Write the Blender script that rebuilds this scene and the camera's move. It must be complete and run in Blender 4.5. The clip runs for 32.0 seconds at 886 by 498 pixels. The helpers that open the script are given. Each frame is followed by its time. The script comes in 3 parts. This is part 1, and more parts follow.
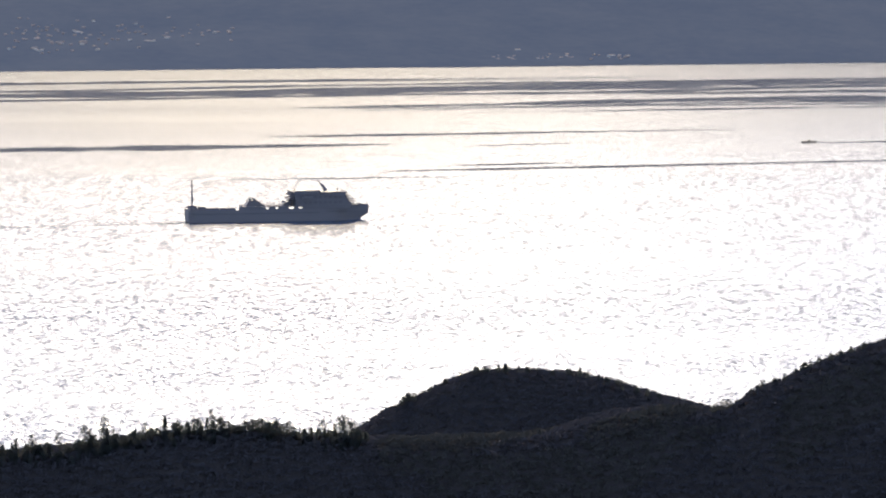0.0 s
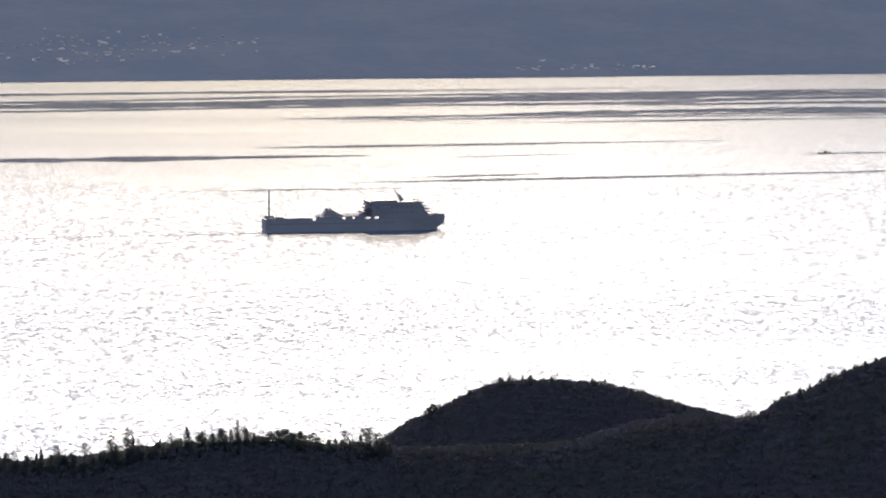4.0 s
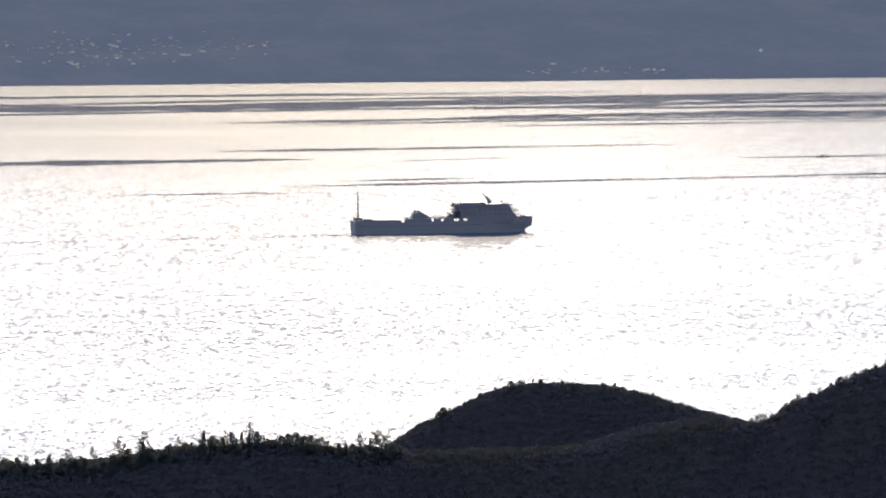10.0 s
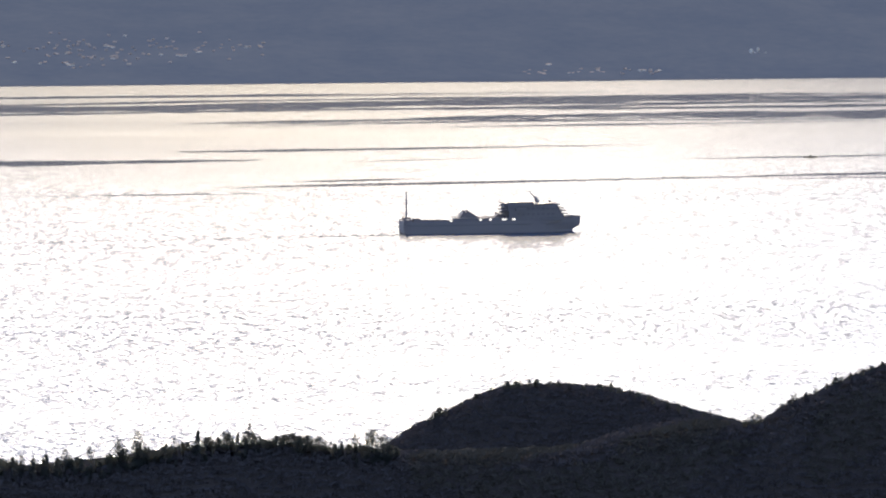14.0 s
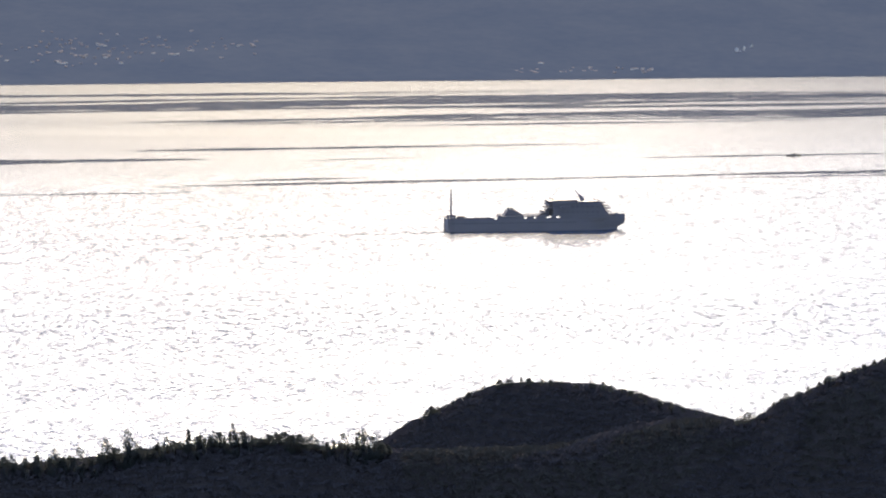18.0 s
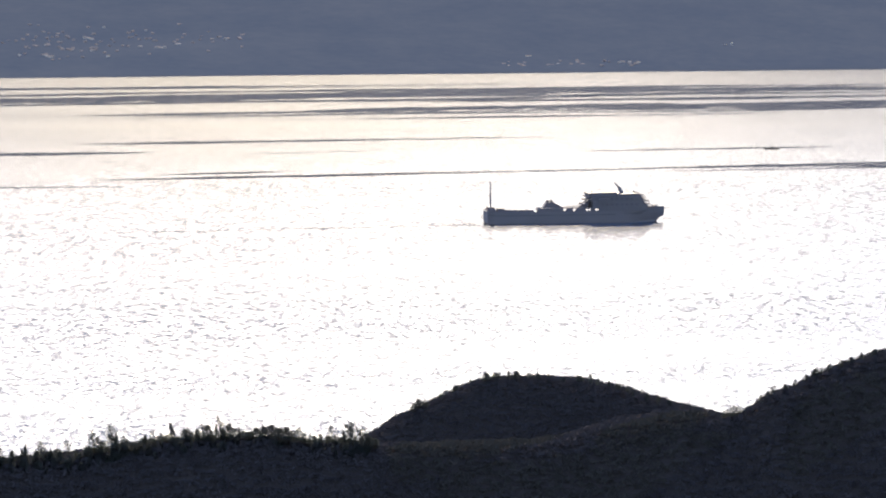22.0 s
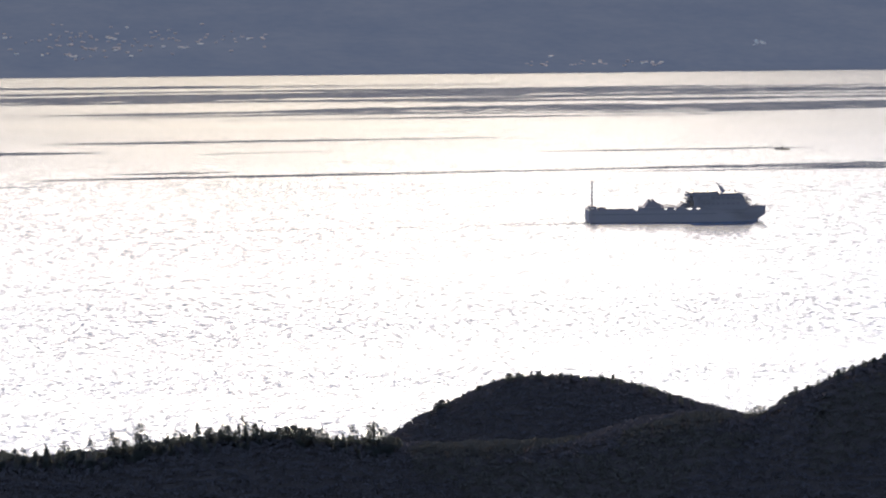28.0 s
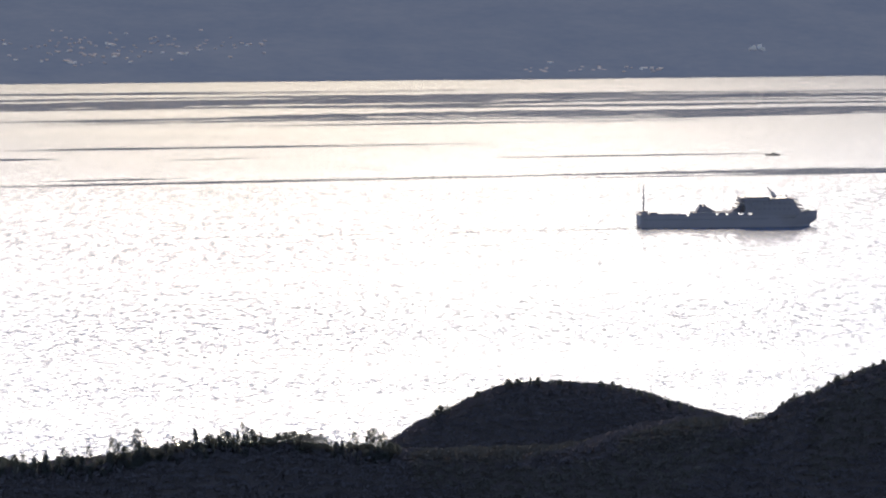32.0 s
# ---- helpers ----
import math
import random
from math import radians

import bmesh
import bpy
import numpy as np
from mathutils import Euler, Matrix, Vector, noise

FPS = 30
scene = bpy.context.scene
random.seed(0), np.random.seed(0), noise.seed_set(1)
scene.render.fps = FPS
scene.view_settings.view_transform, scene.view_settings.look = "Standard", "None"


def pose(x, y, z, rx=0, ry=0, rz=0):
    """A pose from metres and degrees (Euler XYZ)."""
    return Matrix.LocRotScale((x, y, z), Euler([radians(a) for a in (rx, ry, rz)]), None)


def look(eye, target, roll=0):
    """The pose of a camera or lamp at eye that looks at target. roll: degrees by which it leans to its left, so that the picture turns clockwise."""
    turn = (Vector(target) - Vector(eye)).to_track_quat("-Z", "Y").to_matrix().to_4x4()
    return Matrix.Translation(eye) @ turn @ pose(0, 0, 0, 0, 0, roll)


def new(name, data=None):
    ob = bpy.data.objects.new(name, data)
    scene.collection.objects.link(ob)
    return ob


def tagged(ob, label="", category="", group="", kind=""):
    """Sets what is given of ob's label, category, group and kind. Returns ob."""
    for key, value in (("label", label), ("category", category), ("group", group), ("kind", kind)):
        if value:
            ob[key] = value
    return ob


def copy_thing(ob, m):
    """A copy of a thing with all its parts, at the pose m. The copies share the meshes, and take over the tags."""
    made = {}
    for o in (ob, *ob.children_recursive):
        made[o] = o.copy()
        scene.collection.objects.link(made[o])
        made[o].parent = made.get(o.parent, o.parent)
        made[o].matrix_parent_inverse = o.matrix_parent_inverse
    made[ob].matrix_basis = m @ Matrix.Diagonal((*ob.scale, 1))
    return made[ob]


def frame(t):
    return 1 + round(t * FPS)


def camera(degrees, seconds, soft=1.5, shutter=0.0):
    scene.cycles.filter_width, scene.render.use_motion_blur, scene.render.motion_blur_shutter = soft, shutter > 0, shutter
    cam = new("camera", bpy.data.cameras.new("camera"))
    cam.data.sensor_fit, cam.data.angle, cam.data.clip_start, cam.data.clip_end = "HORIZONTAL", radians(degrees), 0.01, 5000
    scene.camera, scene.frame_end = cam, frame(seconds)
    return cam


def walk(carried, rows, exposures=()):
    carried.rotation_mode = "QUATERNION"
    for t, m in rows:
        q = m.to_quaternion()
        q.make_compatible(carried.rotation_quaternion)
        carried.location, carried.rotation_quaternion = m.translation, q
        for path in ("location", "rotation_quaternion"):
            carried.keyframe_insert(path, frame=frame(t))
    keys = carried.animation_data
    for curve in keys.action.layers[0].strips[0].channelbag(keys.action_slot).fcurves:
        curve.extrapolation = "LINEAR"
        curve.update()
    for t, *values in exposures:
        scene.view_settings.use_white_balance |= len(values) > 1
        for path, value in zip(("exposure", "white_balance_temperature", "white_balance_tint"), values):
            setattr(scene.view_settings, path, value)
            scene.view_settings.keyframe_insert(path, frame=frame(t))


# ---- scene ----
# The strait seen from a hillside: camera at the origin's height of 183 m, looking north (+y).
FOCAL = 8526.0            # picture width 1568 over this gives the lens
EYE = Vector((0.0, 0.0, 183.0))
AXIS = radians(13.0)      # the strait, its current and the ferry's course all lie along this line
ALONG = Vector((math.cos(AXIS), math.sin(AXIS), 0))
ACROSS = Vector((-math.sin(AXIS), math.cos(AXIS), 0))
SECONDS = 32.0

cam = camera(2 * math.degrees(math.atan(784 / FOCAL)), SECONDS, soft=2.0)
# seconds, turn to the left and tilt upwards from the resting aim, in 1/8526 radian
SWAY = [(0, -56.7, -25.3), (0.5, -27.6, -25.2), (1, -7.6, -24.5), (1.5, -5.3, -21.4), (2, -7.7, -16.8), (2.5, -6.9, -16), (3, -6.9, -13), (3.5, -13, -9.2), (5.5, -10.7, -1.6), (6, -7.6, -1.6), (6.5, -7.6, 0), (7, -7.6, 0), (7.5, -9.9, 0.8), (8, -8.4, 1.5), (8.5, -1.5, 0), (9, 0, 0), (9.5, 6.1, 0), (10, 5.4, 0), (10.5, 4.6, -1.6), (11, 3.8, -3.1), (11.5, 1.5, -4.6), (12, -2.3, -4.6), (12.5, -3, 0), (13, -4.6, -0.8), (13.5, -6.1, 0), (14, -1.6, 0.8), (14.5, 2.3, -1.6), (16.5, -6.2, 0), (17, -10.7, 0), (17.5, -15.3, -1.5), (18, -15.3, -1.6), (18.5, -19.1, -4.6), (19, -25.2, -4.6), (19.5, -26.1, -4.6), (20, -27.6, -3.9), (20.5, -30.7, -4.6), (21, -32.2, -9.2), (21.5, -34.4, -10.7), (22, -38.3, -13.8), (22.5, -39, -15.3), (23, -42.1, -16), (23.5, -44.4, -15.3), (24, -45.2, -13), (24.5, -44.4, -11.5), (25, -37.5, -13), (25.5, -29.9, -13), (27.5, -4.6, -13.8), (28, 2.2, -13.7), (28.5, 8.4, -13.7), (29, 13, -11.4), (29.5, 16.8, -9.2), (30, 17.6, -7.7), (30.5, 16.8, -7.7), (31, 11.5, -3.1), (31.5, 6.1, 3.1), (32, 0.8, -3.1)]
DOWN = math.degrees(math.atan(668 / FOCAL))


def aim(turn, tilt):
    k = math.degrees(1 / FOCAL)
    return pose(EYE.x, EYE.y, EYE.z, 90 - DOWN + tilt * k, 0, turn * k)


walk(cam, [(t, aim(a, b)) for t, a, b in SWAY], exposures=[(0.0, 0.08, 6480, 16), (0.6, 0.08, 6480, 16), (3.0, 0.13, 6480, 16), (6.0, 0.16, 6480, 16), (32.0, 0.16, 6480, 16)])

# ---- light: late sun ahead over the strait ----
SUN_HEIGHT = 30.0
world = bpy.data.worlds.new("sky")
scene.world = world
world.use_nodes = True
sky = world.node_tree.nodes.new("ShaderNodeTexSky")
sky.sky_type, sky.sun_disc = "NISHITA", False
sky.sun_elevation, sky.sun_rotation = radians(SUN_HEIGHT), 0.0
sky.altitude, sky.air_density, sky.dust_density, sky.ozone_density = 100, 1.0, 1.0, 1.2
back = world.node_tree.nodes["Background"]
back.inputs["Strength"].default_value = 0.245
world.node_tree.links.new(sky.outputs["Color"], back.inputs["Color"])
sun = new("sun", bpy.data.lights.new("sun", "SUN"))
sun.data.energy, sun.data.angle, sun.data.color = 3.9, radians(0.5), (1.0, 0.86, 0.585)
sun.matrix_world = look((-85, 3000, 3000 * math.tan(radians(SUN_HEIGHT))), (0, 0, 0))


# ---- materials ----
class Nodes:
    """A small builder for node materials."""

    def __init__(self, name):
        self.mat = bpy.data.materials.new(name)
        self.mat.use_nodes = True
        self.tree = self.mat.node_tree
        self.bsdf = self.tree.nodes["Principled BSDF"]

    def add(self, kind, **values):
        node = self.tree.nodes.new("ShaderNode" + kind)
        for key, value in values.items():
            if key in node.inputs:
                node.inputs[key].default_value = value
        return node

    def link(self, a, b):
        self.tree.links.new(a, b)

    def put(self, **values):
        for key, value in values.items():
            self.bsdf.inputs[key.replace("_", " ")].default_value = value

    def coords(self, scale=(1, 1, 1), turn=0.0):
        tc, mp = self.add("TexCoord"), self.add("Mapping")
        mp.inputs["Scale"].default_value = scale
        mp.inputs["Rotation"].default_value = (0, 0, turn)
        self.link(tc.outputs["Object"], mp.inputs["Vector"])
        return mp.outputs["Vector"]

    def noise(self, where, scale, detail=4.0, rough=0.55):
        n = self.add("TexNoise", Scale=scale, Detail=detail, Roughness=rough)
        self.link(where, n.inputs["Vector"])
        return n.outputs["Fac"]

    def ramp(self, fac, stops):
        r = self.add("ValToRGB")
        els = r.color_ramp.elements
        els[0].position, els[1].position = stops[0][0], stops[-1][0]
        for p, c in stops[1:-1]:
            els.new(p)
        for el, (p, c) in zip(els, stops):
            el.color = (*c, 1)
        self.link(fac, r.inputs["Fac"])
        return r.outputs["Color"]

    def span(self, fac, a, b, c, d):
        m = self.add("MapRange")
        for key, v in zip(("From Min", "From Max", "To Min", "To Max"), (a, b, c, d)):
            m.inputs[key].default_value = v
        self.link(fac, m.inputs["Value"])
        return m.outputs["Result"]

    def sums(self, op, a, b):
        m = self.add("Math")
        m.operation = op
        for socket, v in zip(m.inputs, (a, b)):
            if isinstance(v, (int, float)):
                socket.default_value = v
            else:
                self.link(v, socket)
        return m.outputs["Value"]

    def slopes(self, where, detail, rough):
        """Random wave slopes, centred on zero."""
        n = self.add("TexNoise", Scale=1.0, Detail=detail, Roughness=rough)
        self.link(where, n.inputs["Vector"])
        v = self.add("VectorMath")
        v.operation = "SUBTRACT"
        v.inputs[1].default_value = (0.5, 0.5, 0.5)
        self.link(n.outputs["Color"], v.inputs[0])
        return v.outputs["Vector"]

    def scaled(self, vec, share):
        k = self.add("VectorMath")
        k.operation = "SCALE"
        self.link(vec, k.inputs[0])
        self.link(share, k.inputs["Scale"])
        return k.outputs["Vector"]

    def ruffle(self, layers, share=None):
        """Tilts the normal by layers of wave slopes, each with its steepness."""
        total = None
        for vec, steep in layers:
            m = self.add("VectorMath")
            m.operation = "MULTIPLY"
            m.inputs[1].default_value = (steep * 1.2, steep, 0)
            self.link(vec, m.inputs[0])
            if total is None:
                total = m.outputs["Vector"]
            else:
                a = self.add("VectorMath")
                self.link(total, a.inputs[0])
                self.link(m.outputs["Vector"], a.inputs[1])
                total = a.outputs["Vector"]
        if share is not None:
            total = self.scaled(total, share)
        up = self.add("VectorMath")
        up.inputs[1].default_value = (0, 0, 1)
        self.link(total, up.inputs[0])
        unit = self.add("VectorMath")
        unit.operation = "NORMALIZE"
        self.link(up.outputs["Vector"], unit.inputs[0])
        self.link(unit.outputs["Vector"], self.bsdf.inputs["Normal"])

    def bump(self, height, strength, distance, normal=None):
        b = self.add("Bump", Strength=strength, Distance=distance)
        self.link(height, b.inputs["Height"])
        if normal is not None:
            self.link(normal, b.inputs["Normal"])
        self.link(b.outputs["Normal"], self.bsdf.inputs["Normal"])
        return b.outputs["Normal"]


def paint(name, low, high, rough=0.55, grain=1.5, metal=0.0, relief=0.02):
    """Painted or weathered surface: two tones mixed by large stains and fine grain."""
    n = Nodes(name)
    at = n.coords()
    mix = n.sums("ADD", n.sums("MULTIPLY", n.noise(at, grain * 0.2, 3), 0.6), n.sums("MULTIPLY", n.noise(at, grain * 3, 5), 0.4))
    n.link(n.ramp(mix, [(0.32, low), (0.68, high)]), n.bsdf.inputs["Base Color"])
    n.link(n.span(mix, 0.3, 0.7, rough - 0.08, rough + 0.12), n.bsdf.inputs["Roughness"])
    n.put(Metallic=metal)
    n.bsdf.inputs["Specular IOR Level"].default_value = 0.2
    if relief:
        n.bump(n.noise(at, grain * 4, 4), 0.4, relief)
    return n.mat


# distance off along the cross line of the strait, and how much the wind ruffles the water there
WIND_BELTS = [(1400, 1.0), (1560, 0.95), (1598, 0.45), (1625, 0.45), (1645, 0.95), (1680, 0.95), (1705, 0.5), (1755, 0.5), (1800, 0.9), (1860, 1.0), (1950, 0.95), (1990, 0.62), (2150, 0.5), (2270, 0.62), (2380, 0.72), (2580, 0.75), (2800, 0.6)]


def sea_water():
    """Wind-ruffled sea: fine ripples as gloss, waves as tilted facets, in gusts and belts that lie along the strait."""
    n = Nodes("sea_water")
    n.put(IOR=1.333)
    split = n.add("SeparateXYZ")
    n.link(n.coords(turn=-AXIS), split.inputs["Vector"])
    off = split.outputs["Y"]
    # glitter tint put into the base colour: blue near, dark far to look warmer
    n.link(n.ramp(n.span(off, 1500, 3300, 0.0, 1.0), [(0.0, (0.04, 0.085, 0.175)), (0.45, (0.034, 0.07, 0.14)), (1.0, (0.02, 0.03, 0.035))]), n.bsdf.inputs["Base Color"])
    gust = n.noise(n.coords(scale=(0.0004, 0.009, 1)), 1.0, 3, 0.5)
    bands = n.noise(n.coords(scale=(0.0011, 0.03, 1)), 1.0, 3, 0.6)
    # short chop in the lee of the near shore, longer seas out in the strait
    chop = n.scaled(n.slopes(n.coords(scale=(0.64, 0.58, 1)), 1.0, 0.5), n.span(off, 1700, 2500, 1.0, 0.0))
    seas = n.scaled(n.slopes(n.coords(scale=(0.45, 0.15, 1)), 1.0, 0.5), n.ramp(n.span(off, 1500, 4000, 0.0, 1.0), [(0.0, (0.35,) * 3), (0.32, (1.0,) * 3), (0.6, (0.32,) * 3), (1.0, (0.22,) * 3)]))
    wind = n.sums("ADD", n.span(gust, 0.3, 0.7, 0.35, 0.7), n.span(bands, 0.32, 0.68, 0.2, 0.68))
    # belts of wind that stay where they are: a smooth one off the ferry's line, a rough one nearer
    belt = n.ramp(n.span(off, 1400, 2800, 0.0, 1.0), [((at - 1400) / 1400, (rough,) * 3) for at, rough in WIND_BELTS])
    gloss = n.sums("ADD", n.sums("ADD", n.span(gust, 0.35, 0.65, 0.008, -0.008), n.span(off, 1420, 1600, -0.02, 0.0)), n.sums("ADD", n.span(off, 1900, 2450, 0.0, 0.019), n.span(off, 2450, 4093, 0.0, -0.014)))
    n.link(n.sums("ADD", n.span(belt, 0.26, 0.95, 0.204, 0.176), gloss), n.bsdf.inputs["Roughness"])
    n.ruffle([(chop, 0.78), (seas, 0.56)], n.sums("MULTIPLY", wind, belt))
    return n.mat


def calm_water(name, rough):
    """Smooth slick on the sea: mirrors the far slopes instead of the sun."""
    n = Nodes(name)
    n.put(Base_Color=(0.05, 0.038, 0.032, 1), IOR=1.333)
    at = n.coords(scale=(0.02, 0.2, 1))
    n.link(n.span(n.noise(at, 1.0, 4), 0.3, 0.7, rough * 0.55, rough * 1.4), n.bsdf.inputs["Roughness"])
    n.ruffle([(n.slopes(n.coords(scale=(0.3, 0.1, 1)), 2.0, 0.5), 0.03)])
    return n.mat


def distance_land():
    """Far slopes across the strait, a backdrop: their haze is an emitted blue-grey glow."""
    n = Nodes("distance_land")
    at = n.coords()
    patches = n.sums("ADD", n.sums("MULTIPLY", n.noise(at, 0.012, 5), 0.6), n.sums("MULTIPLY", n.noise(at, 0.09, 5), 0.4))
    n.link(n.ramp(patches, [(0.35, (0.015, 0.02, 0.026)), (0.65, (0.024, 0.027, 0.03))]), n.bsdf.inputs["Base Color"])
    # airlight painted as emission, slightly uneven over the same patches
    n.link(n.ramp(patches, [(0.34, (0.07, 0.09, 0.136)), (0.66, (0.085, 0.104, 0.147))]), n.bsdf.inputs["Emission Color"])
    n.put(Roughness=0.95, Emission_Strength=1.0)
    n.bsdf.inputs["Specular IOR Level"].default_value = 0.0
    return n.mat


def soil():
    n = Nodes("soil")
    at = n.coords()
    mix = n.sums("ADD", n.sums("MULTIPLY", n.noise(at, 0.05, 4), 0.6), n.sums("MULTIPLY", n.noise(at, 0.9, 5), 0.4))
    n.link(n.ramp(mix, [(0.35, (0.059, 0.048, 0.046)), (0.65, (0.068, 0.055, 0.052))]), n.bsdf.inputs["Base Color"])
    n.put(Roughness=0.95)
    n.bsdf.inputs["Specular IOR Level"].default_value = 0.0
    n.bump(n.noise(at, 0.7, 5), 0.8, 0.4)
    return n.mat


def foliage(name, low, high, lift=1.5, thin=0.0):
    """Leaves: tone changes from clump to clump and over larger patches."""
    n = Nodes(name)
    geo = n.add("NewGeometry")
    mix = n.sums("ADD", n.sums("MULTIPLY", geo.outputs["Random Per Island"], 0.5), n.sums("MULTIPLY", n.noise(n.coords(), 0.08, 4), 0.5))
    tone = n.ramp(mix, [(0.25, low), (0.75, high)])
    n.link(tone, n.bsdf.inputs["Base Color"])
    if thin:
        # thin leaves let some of the light behind them through
        glow, blend = n.add("BsdfTranslucent"), n.add("MixShader", Fac=thin)
        n.link(tone, glow.inputs["Color"])
        n.link(n.bsdf.outputs["BSDF"], blend.inputs[1])
        n.link(glow.outputs["BSDF"], blend.inputs[2])
        n.link(blend.outputs["Shader"], n.tree.nodes["Material Output"].inputs["Surface"])
    n.put(Roughness=0.8)
    n.bsdf.inputs["Specular IOR Level"].default_value = 0.0
    # leaves of one clump share part of the ground's slope, as dense scrub does
    soft = n.add("VectorMath")
    soft.inputs[1].default_value = (0, 0, lift)
    n.link(geo.outputs["Normal"], soft.inputs[0])
    unit = n.add("VectorMath")
    unit.operation = "NORMALIZE"
    n.link(soft.outputs["Vector"], unit.inputs[0])
    n.link(unit.outputs["Vector"], n.bsdf.inputs["Normal"])
    return n.mat


SEA = sea_water()
SLICK = calm_water("calm_water", 0.105)
WAKE = calm_water("wake_water", 0.12)
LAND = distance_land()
SOIL = soil()
SCRUB = foliage("scrub_leaves", (0.106, 0.092, 0.093), (0.12, 0.105, 0.105), lift=3.0)
DRY = foliage("dry_scrub_leaves", (0.1, 0.088, 0.073), (0.12, 0.106, 0.086), lift=3.0)
LEAF = foliage("tree_leaves", (0.088, 0.094, 0.085), (0.112, 0.118, 0.105), lift=2.5, thin=0.45)
BARK = paint("bark", (0.05, 0.04, 0.03), (0.12, 0.1, 0.08), 0.9, 2.0)
HULL = paint("navy_hull_paint", (0.196, 0.171, 0.18), (0.218, 0.191, 0.2), 0.5, 0.4)
UPPER = paint("blue_grey_paint", (0.175, 0.153, 0.161), (0.196, 0.172, 0.18), 0.5, 0.5)
DECK = paint("deck_paint", (0.13, 0.12, 0.13), (0.17, 0.155, 0.165), 0.8, 1.0)
STEEL = paint("mast_paint", (0.17, 0.165, 0.19), (0.21, 0.2, 0.23), 0.5, 1.0)
RUBBER = paint("dark_grey_rubber", (0.10, 0.10, 0.105), (0.13, 0.13, 0.135), 0.8, 1.0)
GLASS = paint("dark_window_glass", (0.16, 0.14, 0.15), (0.178, 0.156, 0.166), 0.25, 0.3, 0.0, 0.0)
BOATWOOD = paint("weathered_boat_paint", (0.12, 0.11, 0.1), (0.2, 0.19, 0.17), 0.6, 2.0)
PLASTER = paint("pale_plaster", (0.33, 0.285, 0.275), (0.41, 0.355, 0.34), 0.9, 0.4)
WHITEWASH = paint("white_plaster", (0.62, 0.55, 0.49), (0.74, 0.67, 0.6), 0.9, 0.4)
OCHRE = paint("ochre_plaster", (0.37, 0.3, 0.28), (0.45, 0.37, 0.34), 0.9, 0.4)
TILES = paint("clay_roof", (0.3, 0.24, 0.22), (0.38, 0.31, 0.28), 0.9, 0.8)


# ---- building blocks ----
def mesh(name, verts, faces, material, smooth=False):
    me = bpy.data.meshes.new(name)
    me.from_pydata([tuple(v) for v in verts], [], [tuple(f) for f in faces])
    me.materials.append(material)
    if smooth:
        me.polygons.foreach_set("use_smooth", [True] * len(me.polygons))
    me.update()
    return me


def thing(name, m, label, category, group="", kind=""):
    ob = new(name)
    ob.empty_display_size = 0.5
    ob.matrix_basis = m
    return tagged(ob, label, category, group, kind)


def part(name, bm, material, parent, label="", smooth=False):
    """Links a bmesh as one mesh object under a thing or a part."""
    me = bpy.data.meshes.new(name)
    bm.to_mesh(me)
    bm.free()
    me.materials.append(material)
    if smooth:
        me.polygons.foreach_set("use_smooth", [True] * len(me.polygons))
    ob = new(name, me)
    ob.parent = parent
    return tagged(ob, label)


def box(bm, x0, x1, y0, y1, z0, z1, bevel=0.06):
    """A box with worn, bevelled edges."""
    m = Matrix.LocRotScale(((x0 + x1) / 2, (y0 + y1) / 2, (z0 + z1) / 2), None, (x1 - x0, y1 - y0, z1 - z0))
    made = bmesh.ops.create_cube(bm, size=1, matrix=m)["verts"]
    if bevel:
        edges = {e for v in made for e in v.link_edges}
        bmesh.ops.bevel(bm, geom=list(edges), offset=bevel, segments=1, affect="EDGES")
    return bm


def tube(bm, a, b, r0, r1=None, sides=10):
    """A tapered round bar from a to b."""
    a, b = Vector(a), Vector(b)
    q = (b - a).to_track_quat("Z", "Y").to_matrix().to_4x4()
    m = Matrix.Translation((a + b) / 2) @ q
    bmesh.ops.create_cone(bm, cap_ends=True, segments=sides, radius1=r0, radius2=r0 if r1 is None else r1, depth=(b - a).length, matrix=m)
    return bm


def prism(bm, outline, y0, y1):
    """An outline in the x-z plane, drawn out from y0 to y1."""
    a = [bm.verts.new((x, y0, z)) for x, z in outline]
    b = [bm.verts.new((x, y1, z)) for x, z in outline]
    k = len(outline)
    bm.faces.new(a)
    bm.faces.new(list(reversed(b)))
    for i in range(k):
        j = (i + 1) % k
        bm.faces.new((a[j], a[i], b[i], b[j]))
    bmesh.ops.recalc_face_normals(bm, faces=bm.faces)
    return bm


def fresh():
    return bmesh.new()


# ---- the sea ----
def sea():
    """One sheet that reaches past the horizon, in bands that widen with distance."""
    ys = [-9000, 200, 900, 1400, 2000, 2600, 3200, 4000, 5000, 7000, 12000, 30000]
    xs = [-30000, -9000, -3000, -1200, -500, 0, 500, 1200, 3000, 9000, 30000]
    verts = [(x, y, 0.0) for y in ys for x in xs]
    w = len(xs)
    faces = [(r * w + c, r * w + c + 1, (r + 1) * w + c + 1, (r + 1) * w + c) for r in range(len(ys) - 1) for c in range(w - 1)]
    ob = new("water", mesh("water", verts, faces, SEA))
    return tagged(ob, "sunlit sea of the strait, ruffled and glittering", "water", kind="structure")


water = sea()


# ---- far coast across the strait ----
SHORE = 4093.0   # shoreline's distance on the axis's cross line


